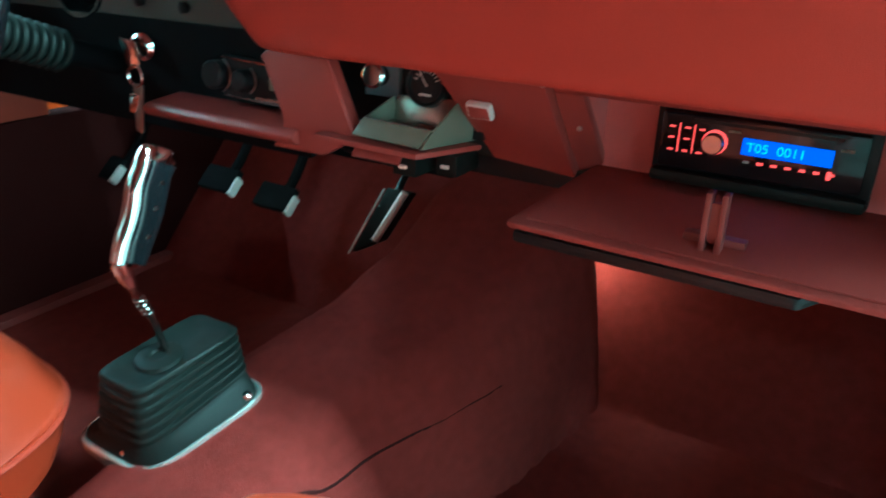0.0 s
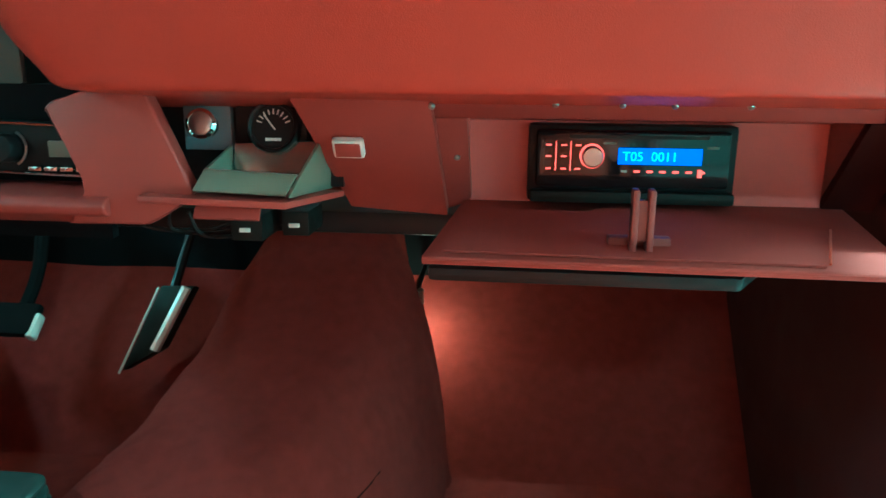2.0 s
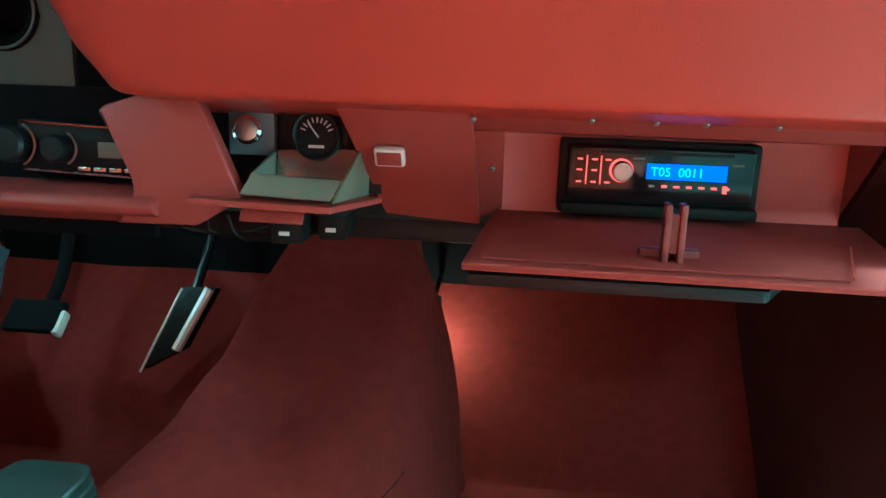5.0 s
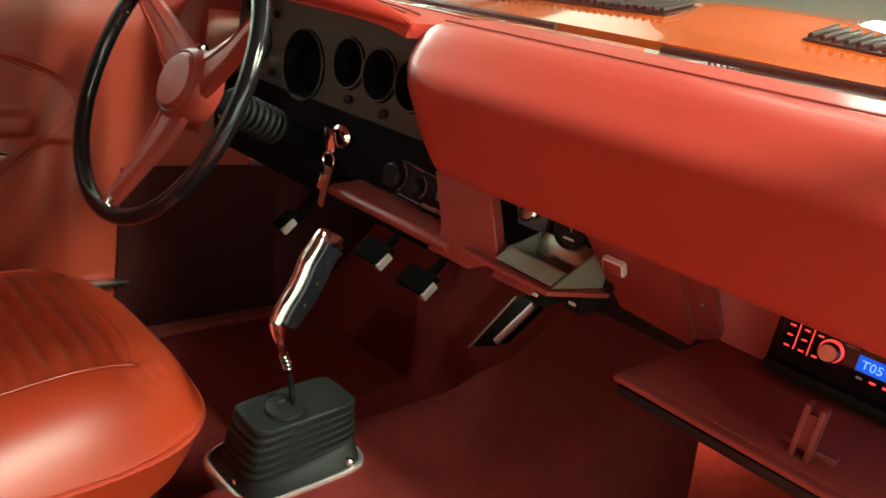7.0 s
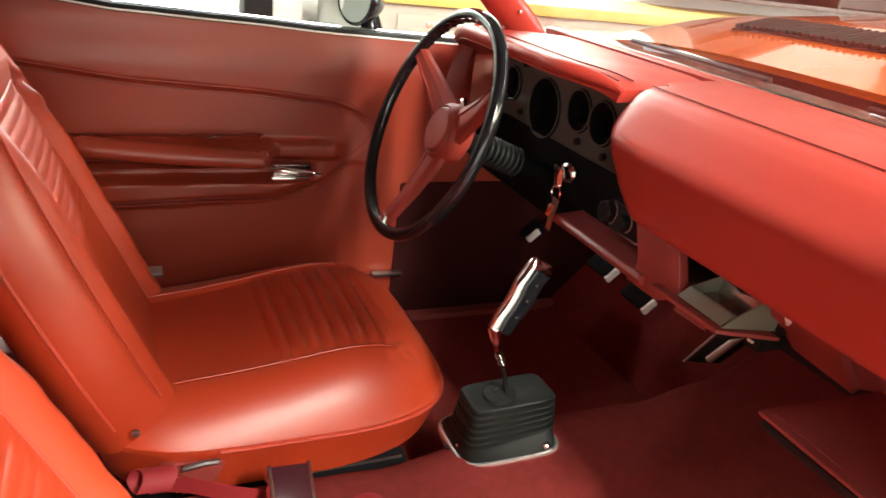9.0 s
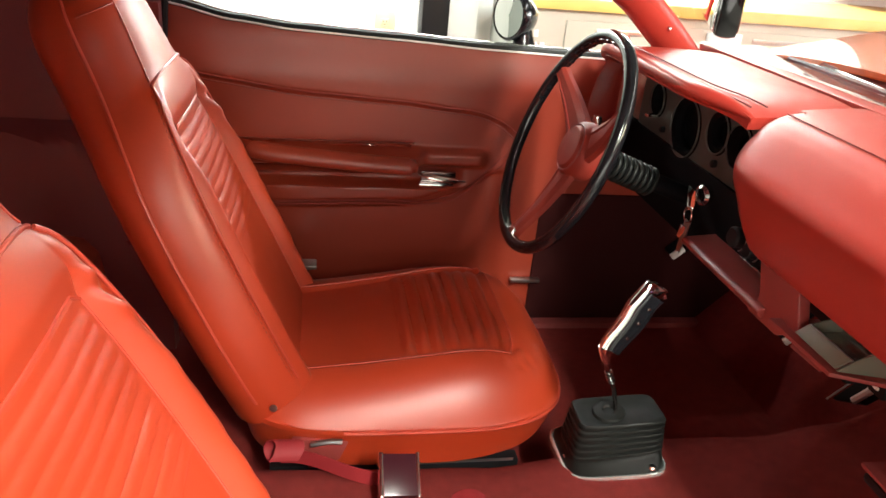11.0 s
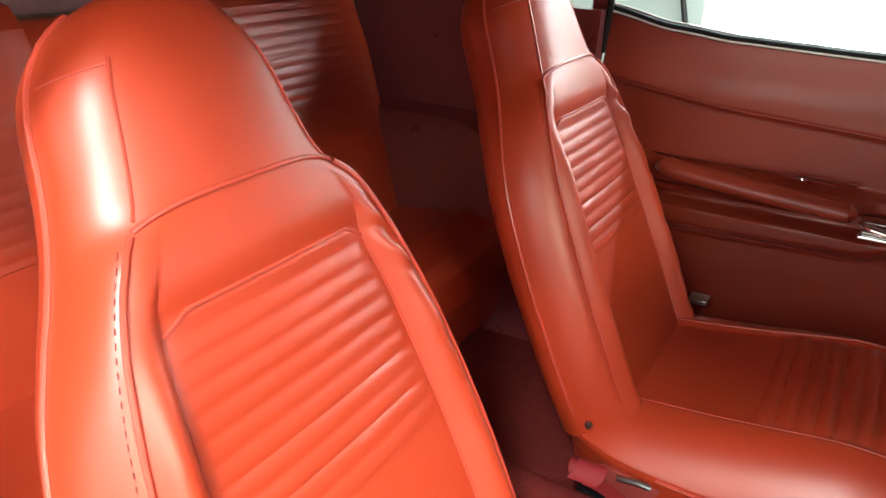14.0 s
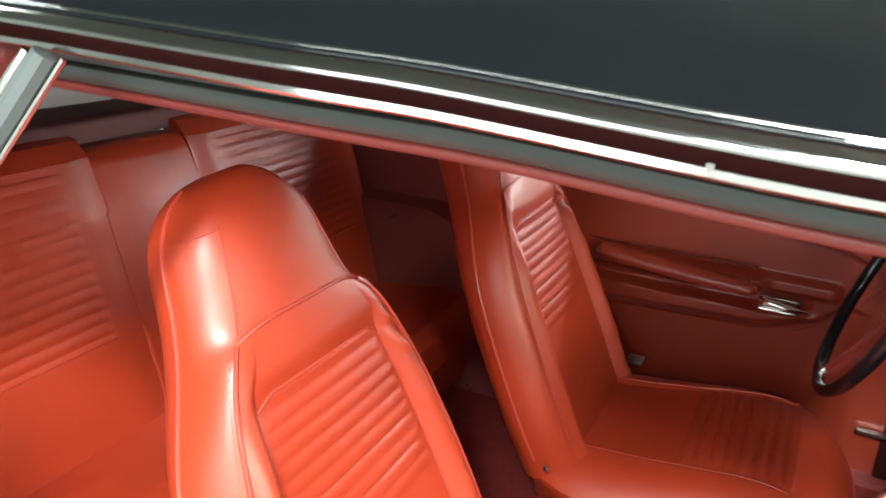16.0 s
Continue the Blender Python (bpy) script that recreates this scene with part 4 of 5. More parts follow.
# door mirror outside the left door
mirror = thing("door_mirror", "round chrome and black door mirror outside the window", "mirror")
mm = facing((-0.86, -0.325, 0.700), (0.45, -0.9, 0.05))
part("shell", lathe([(0.012, -0.07), (0.035, -0.05), (0.050, -0.02), (0.054, 0.0), (0.052, 0.004), (0.047, 0.002), (0.001, 0.002)], mm, 32), GLOSSBLACK, mirror, "glossy black bullet shell")
part("glass", lathe([(0.0465, 0.0), (0.0465, 0.004), (0.001, 0.0045)], mm, 32), MIRROR, mirror, "round mirror glass")
part("stalk", tube([(-0.865, -0.29, 0.675), (-0.86, -0.285, 0.625)], [0.018, 0.03], 12), GLOSSBLACK, mirror)

# left windscreen pillar, quarter post, window header
RAIL = [(-1.25, 0.905), (-1.03, 0.910), (-0.67, 0.900), (-0.44, 0.886), (-0.30, 0.868)]


def rail_z(y):
    return lerp(RAIL, y)


for name, sx in (("pillar_left", -1), ("pillar_right", 1)):
    cx = MID + sx * 0.635
    p = mesh_ob(name, tube([(cx, 0.0, 0.660), (cx - sx * 0.02, -0.06, 0.710), (cx - sx * 0.045, -0.14, 0.775), (cx - sx * 0.085, -0.27, 0.855), (cx - sx * 0.12, -0.36, 0.895)], 0.036, 14, flat=0.75), PAD)
    tagged(p, "red padded windscreen pillar", "pillar", kind="structure")
    part("pillar_screw", lathe([(0.004, 0), (0.004, 0.003), (0.001, 0.004)], facing((cx - sx * 0.060, -0.075, 0.728), (-sx, -0.6, 0)), 10), CHROME, p)
header = mesh_ob("header_rail", tube([(MID - 0.53, -0.355, 0.885), (MID - 0.25, -0.335, 0.925), (MID, -0.33, 0.935), (MID + 0.25, -0.335, 0.925), (MID + 0.53, -0.355, 0.885)], 0.03, 12), DARKRED)
tagged(header, "red windscreen header rail", "rail", kind="structure")
screen = mesh_ob("windscreen", grid(lambda u, v: (MID + (u - 0.5) * (1.24 - 0.18 * v), 0.075 - 0.42 * v - 0.05 * (2 * u - 1) ** 2, 0.69 + 0.215 * v + 0.02 * math.sin(math.pi * u) * v), 20, 12), GLASS)
tagged(screen, "clear curved windscreen glass", "windscreen", kind="structure")
rvm = thing("rear_view_mirror", "dark rear-view mirror hanging from the header", "mirror")
rm = facing((0.015, -0.322, 0.838), (-0.40, -0.92, 0.0))
part("housing", boxed(-0.10, 0.10, -0.026, 0.026, -0.012, 0.010, 0.008, m=rm), GLOSSBLACK, rvm)
part("glass", boxed(-0.094, 0.094, -0.021, 0.021, 0.0095, 0.0115, 0.001, m=rm), MIRROR, rvm, "rear-view mirror glass")
part("stem", tube([(0.015, -0.315, 0.85), (0.0, -0.325, 0.93)], 0.006, 8), CHROME, rvm)
post = mesh_ob("quarter_post", slab([(-0.742, -1.050, 0.700), (-0.742, -1.020, 0.700), (-0.700, -1.005, 0.905), (-0.700, -1.040, 0.905)], 0.014, 0.003), DARKRED)
tagged(post, "dark red window divider behind the door", "post", kind="structure")
seal = mesh_ob("quarter_seal", tube([(-0.730, -1.022, 0.62), (-0.730, -1.015, 0.70), (-0.725, -1.012, 0.725)], 0.007, 8), BLACK)
tagged(seal, "black rubber seal at the rear edge of the door", "seal", kind="structure")


def quarter_at(u, v):
    y = -1.02 - 0.80 * u
    top = 0.70 + 0.06 * step(u, 0.05, 0.35)
    z = top * v
    x = -0.705 - 0.035 * step(z, 0.45, 0.70) + 0.045 * step(0.462 - z, 0, 0.030) + 0.004 * noise.noise((y * 6, z * 6, 5))
    return (x, y, z)


for sgn, nm in ((1, "wall_quarter_left"), (-1, "wall_quarter_right")):
    q = mesh_ob(nm, grid(lambda u, v: ((quarter_at(u, v)[0]) if sgn > 0 else (2 * MID - quarter_at(u, v)[0]), *quarter_at(u, v)[1:]), 50, 60, thick=0.04 if sgn > 0 else -0.04), QUARTER)
    tagged(q, "dark red vinyl rear quarter trim panel", "trim panel", kind="structure")
    # sail panel between the quarter window and the back window
    pts = [(-1.30, 0.765), (-1.75, 0.735), (-2.16, 0.735), (-2.02, 0.870), (-1.55, 0.955), (-1.0, 0.965), (-1.0, 0.935), (-1.13, 0.875)]
    s = mesh_ob("sail_panel_" + ("left" if sgn > 0 else "right"), slab([(MID - sgn * (0.70 - 0.55 * (z - 0.735)), y, z) for y, z in pts], 0.03, 0.006), DARKRED)
    tagged(s, "dark red roof pillar trim beside the back window", "trim panel", kind="structure")
    k = part("coat_hook", lathe([(0.006, 0), (0.005, 0.006), (0.001, 0.008)], facing((MID - sgn * 0.675, -1.44, 0.765), (sgn, 0, 0)), 10), CHROME, s)


def roof_at(u, v):
    y = -0.34 - 1.52 * v
    a = (u - 0.5) * 2
    edge = rail_z(y) + 0.018 if y > -1.25 else rail_z(-1.25) + 0.018 - 0.150 * ((-1.25 - y) / 0.61) ** 1.8
    crown = 0.075 * math.sin(math.pi * min(1, max(0.0, 0.25 + 0.62 * v)))
    return (MID + (0.535 + 0.10 * step(-y, 1.08, 1.35) + 0.055 * step(-y, 1.5, 1.7)) * a, y, edge + crown * (1 - abs(a) ** 2.6))


roof = mesh_ob("ceiling", grid(roof_at, 50, 50, thick=0.008), DARKRED)
tagged(roof, "dark red headliner under the roof", "ceiling", kind="structure")


def skin_at(u, v):
    x, y, z = roof_at(u, v)
    a = (u - 0.5) * 2
    return (MID + (0.615 + 0.07 * step(-y, 1.15, 1.4) + 0.03 * step(-y, 1.5, 1.7)) * a, y + 0.02 - 0.04 * v, z + 0.060 + 0.012 * (1 - a * a) - 0.020 * abs(a) ** 12)


skin = mesh_ob("roof_skin", grid(skin_at, 140, 50, thick=0.004), ROOFBLACK)
tagged(skin, "glossy black car roof outer skin", "roof", kind="structure")

# seals and mouldings along both roof rails: offset out, offset up, radius, flatness, material, words
RAILS = (("windlace", 0.022, 0.0035, 0.0042, TRIM, "red windlace along the headliner edge"),
         ("weatherstrip", 0.024, 0.022, 0.015, GREYRUBBER, "grey rubber weatherstrip over the door window"),
         ("weatherstrip_lip", 0.034, 0.032, 0.0100, GREYRUBBER, "grey rubber sealing lip"),
         ("weatherstrip_groove", 0.0395, 0.0235, 0.0022, RUBBER, "dark groove along the weatherstrip"),
         # Pale bar paints the highlight along the strip's upper edge.
         ("weatherstrip_highlight", 0.0440, 0.0365, 0.0024, PALEGREY, "pale bar standing in for the highlight on the weatherstrip edge"),
         ("seal_moulding", 0.0640, 0.0405, 0.0036, CHROME, "thin bright seal moulding"),
         ("rail_channel", 0.066, 0.0500, 0.0115, MAROON, "dark red gutter channel"),
         ("drip_moulding", 0.088, 0.0590, 0.0108, CHROME, "broad chrome drip moulding"),
         # Thin black bar laid in for the shadow between two mouldings.
         ("drip_shadow", 0.0900, 0.0645, 0.0022, ROOFBLACK, "black bar standing in for the shadow gap above the drip moulding"),
         ("roof_moulding", 0.0885, 0.0665, 0.0014, CHROME, "thin chrome roof moulding"))
STRIPS = {"seal_moulding": (0.0690, 0.0386, 0.0672, 0.0405), "drip_moulding": (0.0985, 0.0560, 0.0930, 0.0606)}
for sgn in (1, -1):
    for nm, dx, dz, r, mat, words in RAILS:
        pts = [(MID + sgn * (0.53 + dx), y, rail_z(y) + dz - 0.0055 * step(dx, 0.040, 0.043) * step(y, -1.0, -0.55) - 0.05 * step(y, -0.42, -0.28)) for y in [-1.22 + 0.90 * k / 45 for k in range(46)]]
        if sgn > 0 or dx < 0.03:
            body = tube(pts, r, 10)
            if nm in STRIPS:
                x0, z0, x1, z1 = STRIPS[nm]
                body.free()
                body = grid(lambda u, v: (pts[round(u * 45)][0] - dx + x0 + (x1 - x0) * v + 0.002 * math.sin(math.pi * v), pts[round(u * 45)][1], pts[round(u * 45)][2] - dz + z0 + (z1 - z0) * v), 46, 7, thick=-0.003)
            tagged(mesh_ob(nm + ("_right" if sgn > 0 else "_left"), body, mat), words, "moulding", kind="structure")
joint = mesh_ob("moulding_clip", boxed(MID + 0.596, MID + 0.6060, -0.517, -0.513, 0.925, 0.938, 0.001), CHROME)
tagged(joint, "small bright clip in the gutter channel", "clip", kind="structure")
for a, b, r in (((0.585, -0.935, 0.945), (0.640, -1.03, 0.800), 0.0042), ((0.575, -0.915, 0.940), (0.625, -1.01, 0.800), 0.0024)):
    c = mesh_ob("quarter_frame", tube([a, b], r, 8), CHROME)
    tagged(c, "chrome frame of the quarter window", "window frame", kind="structure")
c = mesh_ob("quarter_rubber", tube([(0.580, -0.925, 0.943), (0.632, -1.02, 0.800)], 0.0085, 8), GREYRUBBER)
tagged(c, "grey rubber between two chrome window frames", "seal", kind="structure")

# ---- seats ----
OUTER = [(0.0, 0.206), (0.10, 0.217), (0.25, 0.215), (0.34, 0.204), (0.40, 0.187), (0.45, 0.164), (0.49, 0.143), (0.53, 0.126), (0.58, 0.112), (0.63, 0.106), (0.683, 0.102)]
FRONT = [(0.0, 0.180), (0.18, 0.185), (0.33, 0.172), (0.42, 0.152), (0.47, 0.134), (0.50, 0.116), (0.52, 0.098), (0.56, 0.085), (0.60, 0.077), (0.683, 0.068)]
INSET = [(0.0, 0.138), (0.20, 0.138), (0.36, 0.126), (0.447, 0.112)]
TOP, RECLINE = 0.685, radians(24)
RIB, RIB_LOW, RIB_HIGH = 0.0187, 0.245, 0.448


def front_height(s, x):
    """How far the backrest's front stands out at height s, x from its middle."""
    pts = back_section(s)[0][:44]
    for (a, p), (b, q) in zip(pts, pts[1:]):
        if a <= abs(x) <= b:
            return p + (q - p) * (abs(x) - a) / max(b - a, 1e-6)
    return pts[-1][1]


def back_section(s, fold=0):
    """Half of the backrest's outline at height s: a list of (x, n), from the middle of the front to the middle of the back."""
    q = max(0.0, (s - 0.575) / (TOP - 0.575))
    k = max(0.02, (1 - q ** 2.4)) ** 0.5
    wo, wf, wi = curve(OUTER, s) * k, curve(FRONT, s) * k, curve(INSET, s)
    base = 0.046 - 0.004 * s
    pts = []
    inner = step(0.515 - s, 0.0, 0.085)
    for i in range(30):                        # pleated middle
        x = min(wi, wf * 0.8) * i / 29
        r = x / wi
        corner = 1 - step(r, 0.80, 1.0) * step(s, 0.40, 0.45)
        n = base - 0.006 * r * r
        sink = inner * (0.003 + 0.011 * step(0.478 - s, 0, 0.040)) * (1 - 0.25 * r ** 4)
        n -= sink
        if RIB_LOW < s < RIB_HIGH and r < 0.985:
            n += 0.0021 * abs(math.sin((s - RIB_LOW) / RIB * math.pi)) ** 0.5 * (1 - r ** 10) * corner
        n -= 0.0015 * step(r, 0.93, 1.0) * inner
        pts.append((x, n))
    x0, n0 = pts[-1]
    for i in range(1, 15):                     # side bolster up to the piping
        t = i / 14
        x = x0 + (wf - x0) * t
        n = n0 + (base - 0.010 - n0) * t ** (1.7 - 0.7 * inner) + (0.007 + 0.013 * step(0.47 - s, 0.0, 0.12)) * math.sin(math.pi * t ** 0.85) * inner
        n += fold * 0.0034 * inner * math.sin(math.pi * t) * noise.noise((x * 30, s * 26, 2.0)) * (1 + 2.2 * step(s, 0.36, 0.44))
        n += fold * 0.0036 * inner * math.sin(math.pi * t) * step(s, 0.36, 0.42) * step(-s, -0.480, -0.45) * math.sin((s + 0.6 * x) * 170 + 2.0 * noise.noise((x * 20, s * 12, 7.0)))
        pts.append((x, n))
    nf = pts[-1][1]
    nf2 = nf - 0.030 * (1 - k)
    pts = [(x, n - 0.030 * (1 - k)) for x, n in pts]
    for i in range(1, 15):                     # boxing round to the outer piping
        t = i / 14
        a = t * math.pi / 2
        x = wf + (wo - wf) * (0.15 * t + 0.85 * math.sin(a))
        n = nf2 + (-0.030 - nf2) * (0.25 * t + 0.75 * (1 - math.cos(a)))
        pts.append((x, n))
    soft = 1 - step(0.535 - s, 0.0, 0.045)     # the head part is one round form
    low = -0.030
    high = base - 0.030 * (1 - k)
    for i in range(len(pts)):
        x, n = pts[i]
        full = low + (high - low) * max(0.0, 1 - (x / wo) ** 2.5) ** (1 / 2.5)
        pts[i] = (x, n + (full - n) * soft)
    nf2 = pts[43][1]
    for i in range(1, 12):                     # back shell
        t = i / 11
        a = t * math.pi / 2
        pts.append((wo * math.cos(a) ** 0.85 if t < 1 else 0.0, -0.030 - (0.082 * k ** 0.7) * math.sin(a) ** 0.95))
    return pts, wf, nf2, wo, k


def seat_back(m):
    bm = bmesh.new()
    rows = []
    levels = [TOP * i / 240 for i in range(226)] + [TOP * (225 + 15 * (1 - (1 - j / 14) ** 2)) / 240 for j in range(1, 15)]
    for s in levels:
        pts = back_section(s)[0]
        right = [m @ Vector((x, n, s)) for x, n in pts]
        left = [m @ Vector((-x, n, s)) for x, n in back_section(s, 1)[0][1:-1]]
        rows.append([bm.verts.new(p) for p in right + left[::-1]])
    n = len(rows[0])
    for a, b in zip(rows, rows[1:]):
        for k in range(n):
            bm.faces.new((a[k], a[(k + 1) % n], b[(k + 1) % n], b[k]))
    bm.faces.new(rows[0][::-1])
    bm.faces.new(rows[-1])
    return bm


def cushion_top(x, y):
    """Height of the seat cushion, x from its middle, y from its front edge backwards (negative)."""
    a, b = abs(x) / 0.240, (y + 0.28) / 0.28
    r = (a ** 3.6 + abs(b) ** (3.4 if b > 0 else 6)) ** (1 / 3.5)
    rise = 0.034 * step(y, -0.46, -0.10)
    z = 0.208 + 0.022 * (1 + y / 0.5) + rise - (0.068 + rise) * min(1.0, r) ** 6
    wi = 0.150 - 0.012 * step(-y, 0.2, 0.5)
    inside = step(wi - abs(x), -0.006, 0.012) * step(-0.105 - y, -0.006, 0.012)
    z -= 0.010 * inside
    if inside and -0.285 < y < -0.115:
        z += 0.0080 * inside * abs(math.sin((y + 0.285) / 0.0243 * math.pi)) ** 0.75 * (1 - (abs(x) / wi) ** 8)
    near = math.exp(-((abs(x) - 0.155) / 0.022) ** 2 - ((y + 0.10) / 0.03) ** 2)
    z += 0.009 * near * noise.noise((x * 60, y * 60, 1.0)) + 0.0012 * noise.noise((x * 14, y * 14, 4.0))
    return z


def cushion_mesh(cx):
    bm = bmesh.new()
    rows = []
    nr, na = 90, 240
    for i in range(nr + 1):
        r = (i + 0.02) / nr
        row = []
        for k in range(na):
            a = 2 * math.pi * k / na
            c, s = math.cos(a), math.sin(a)
            ex = 3.6
            t = 1 / (abs(c) ** ex + abs(s) ** ex) ** (1 / ex)
            x, y = 0.240 * r * t * c, -0.28 + 0.28 * r * t * s
            row.append(bm.verts.new((cx + x, CUSHION_Y + y, cushion_top(x, y))))
        rows.append(row)
    for w, z in ((1.012, 0.158), (1.014, 0.150), (1.0, 0.144), (0.985, 0.12), (0.95, 0.078), (0.90, 0.072)):
        row = []
        for k in range(na):
            a = 2 * math.pi * k / na
            c, s = math.cos(a), math.sin(a)
            t = w / (abs(c) ** 3.6 + abs(s) ** 3.6) ** (1 / 3.6)
            row.append(bm.verts.new((cx + 0.240 * t * c, CUSHION_Y - 0.28 + 0.28 * t * s, z + (0.018 * step(s, 0.2, 0.9) if z < 0.1 else 0))))
        rows.append(row)
    for a, b in zip(rows, rows[1:]):
        for k in range(na):
            bm.faces.new((a[k], a[(k + 1) % na], b[(k + 1) % na], b[k]))
    bm.faces.new(rows[0])
    bm.faces.new(rows[-1][::-1])
    return bm


CUSHION_Y = -0.302


def seat(cx, label):
    ob = thing("bucket_seat", label, "car seat", "front bucket seats")
    m = Matrix.Translation((cx, -0.775, 0.165)) @ Euler((RECLINE, 0, 0)).to_matrix().to_4x4()
    back = part("backrest", seat_back(m), VINYL, ob, "red vinyl backrest with crosswise pleats")
    cush = part("cushion", cushion_mesh(cx), VINYL, ob, "red vinyl seat cushion with pleats")
    for sgn in (-1, 1):
        inner, outer, head = [], [], []
        for i in range(70):
            s = 0.04 + 0.635 * i / 69
            _, wf, nf, wo, k = back_section(s)
            if s < 0.512:
                inner.append(m @ Vector((sgn * (wf + 0.001), nf + 0.002, s)))
            if s > 0.515 and s < 0.632:
                head.append(m @ Vector((sgn * (wf + 0.001), nf + 0.0006, s)))
            outer.append(m @ Vector((sgn * (wo + 0.0005), -0.030, s)))
        part("piping", tube(inner, 0.0026, 8), PIPING, back, "raised welt along the bolster")
        part("piping", tube(outer, 0.0028, 8), PIPING, back, "raised welt round the seat edge")
        part("head_seam", tube(head, 0.0013, 6), PIPING, back, "stitched seam")
        part("head_seam", tube([m @ Vector((sgn * (x + 0.0004), n + 0.0004, 0.625)) for x, n in back_section(0.625)[0][43:57]], 0.0010, 6), PIPING, back)
        stitches = bmesh.new()
        for i in range(52):
            s = 0.05 + 0.0088 * i
            ends = []
            for q in (s, s + 0.0042):
                x, n = back_section(q)[0][45]
                ends.append(m @ Vector((sgn * (x + 0.0004), n + 0.0004, q)))
            tube(ends, 0.0006, 5, bm=stitches)
        part("stitching", stitches, DARKRED, back, "row of dark stitches beside the welt")
        inset = [m @ Vector((sgn * curve(INSET, s), back_section(s)[0][29][1] + 0.0005, s)) for s in [0.10 + 0.335 * i / 40 for i in range(41)]]
        part("insert_seam", tube(inset, 0.0014, 6), PIPING, back)
    w = curve(FRONT, 0.512)
    part("cross_welt", tube([m @ Vector((w * x, front_height(0.512 + 0.010 * (1 - x ** 4), w * x) + 0.001, 0.512 + 0.010 * (1 - x ** 4))) for x in [-1 + 2 * i / 30 for i in range(31)]], 0.0024, 8), PIPING, back, "cross seam under the head part")
    wi = curve(INSET, 0.44)
    part("insert_seam", tube([m @ Vector((wi * x, front_height(0.449 - 0.012 * max(0, abs(x) - 0.8) / 0.2, wi * x) + 0.0008, 0.449 - 0.012 * max(0, abs(x) - 0.8) / 0.2)) for x in [-1 + 2 * i / 30 for i in range(31)]], 0.0016, 6), PIPING, back)
    loop = [(cx + x, CUSHION_Y + y, cushion_top(x, y) + 0.0008) for x, y in [(v.x, v.y) for v in smooth_line([(-0.138, -0.50, 0), (-0.146, -0.30, 0), (-0.152, -0.14, 0), (-0.140, -0.104, 0), (0, -0.100, 0), (0.140, -0.104, 0), (0.152, -0.14, 0), (0.146, -0.30, 0), (0.138, -0.50, 0)], 10)]]
    part("insert_seam", tube(loop, 0.0013, 6), PIPING, cush)
    welt = []
    for k in range(121):
        a = -0.35 + (math.pi + 0.7) * k / 120
        c, s = math.cos(a), math.sin(a)
        t = 1.014 / (abs(c) ** 3.6 + abs(s) ** 3.6) ** (1 / 3.6)
        welt.append((cx + 0.240 * t * c, CUSHION_Y - 0.28 + 0.28 * t * s, 0.153))
    part("piping", tube(welt, 0.0034, 8), PIPING, cush, "raised welt round the cushion")
    for sgn in (-1, 1):
        part("hinge_cover", slab([(cx + sgn * 0.238, -0.765, 0.140), (cx + sgn * 0.238, -0.675, 0.136), (cx + sgn * 0.238, -0.690, 0.098), (cx + sgn * 0.238, -0.745, 0.088)], 0.012 * sgn, 0.004), TRIM, ob, "red painted hinge cover")
        part("hinge_screw", lathe([(0.004, 0), (0.004, 0.003), (0.001, 0.004)], facing((cx + sgn * 0.250, -0.735, 0.102), (sgn, 0, 0)), 10), CHROME, ob)
        part("release_lever", tube([(cx + sgn * 0.246, -0.735, 0.138), (cx + sgn * 0.250, -0.705, 0.146), (cx + sgn * 0.248, -0.688, 0.143)], 0.0045, 8), STEEL, ob)
        part("pivot_cap", lathe([(0.006, 0), (0.005, 0.004), (0.001, 0.005)], facing((cx + sgn * 0.222, -0.792, 0.190), (sgn, 0, 0)), 16), STEEL, ob)
        part("seat_rail", boxed(cx + sgn * 0.205 - 0.012, cx + sgn * 0.205 + 0.012, -0.80, -0.39, 0.0, 0.070, 0.003), BLACK, ob, "black steel seat track")
        part("rail_edge", tube([(cx + sgn * 0.218, -0.60, 0.069), (cx + sgn * 0.218, -0.40, 0.071)], 0.0025, 6), STEEL, ob)
    return ob


seat(-0.395, "red vinyl bucket seat with pleated insert, behind the steering wheel")
seat(0.290, "bright red vinyl bucket seat with pleated insert, facing the glovebox")

# seat belt on the tunnel
belt = thing("seat_belt", "dark red seat belt with a chrome-edged buckle on the tunnel", "seat belt")
bm_ = facing((-0.048, -0.612, 0.158), (0.55, 0.10, 0.83), (0, 1, 0))
part("buckle", boxed(-0.030, 0.030, -0.026, 0.026, 0, 0.018, 0.003, m=bm_), DARKPLUM, belt, "dark plum push buckle")
for s in (-1, 1):
    part("buckle_edge", boxed(-0.032, 0.032, s * 0.0265 - 0.003, s * 0.0265 + 0.003, -0.002, 0.019, 0.002, m=bm_), CHROME, belt)
part("webbing", grid(lambda u, v: (-0.075 - 0.05 * v + 0.01 * math.sin(v * 5), -0.63 - 0.15 * v, 0.128 + 0.014 * math.sin(v * math.pi) + 0.042 * (u - 0.5) * 0.6), 8, 24, thick=0.002), WEBBING, belt, "dark red webbing")
part("webbing", grid(lambda u, v: (-0.03 + 0.04 * (u - 0.5), -0.53 + 0.05 * v, 0.118 + 0.012 * math.sin(v * math.pi)), 8, 12, thick=0.002), WEBBING, belt)
part("webbing_loop", grid(lambda u, v: (-0.130 + 0.020 * math.cos(v * 4.5), -0.775 + 0.042 * (u - 0.5) + 0.010 * math.sin(v * 6), 0.140 + 0.019 * math.sin(v * 4.5)), 6, 24, thick=0.002), WEBBING, belt)

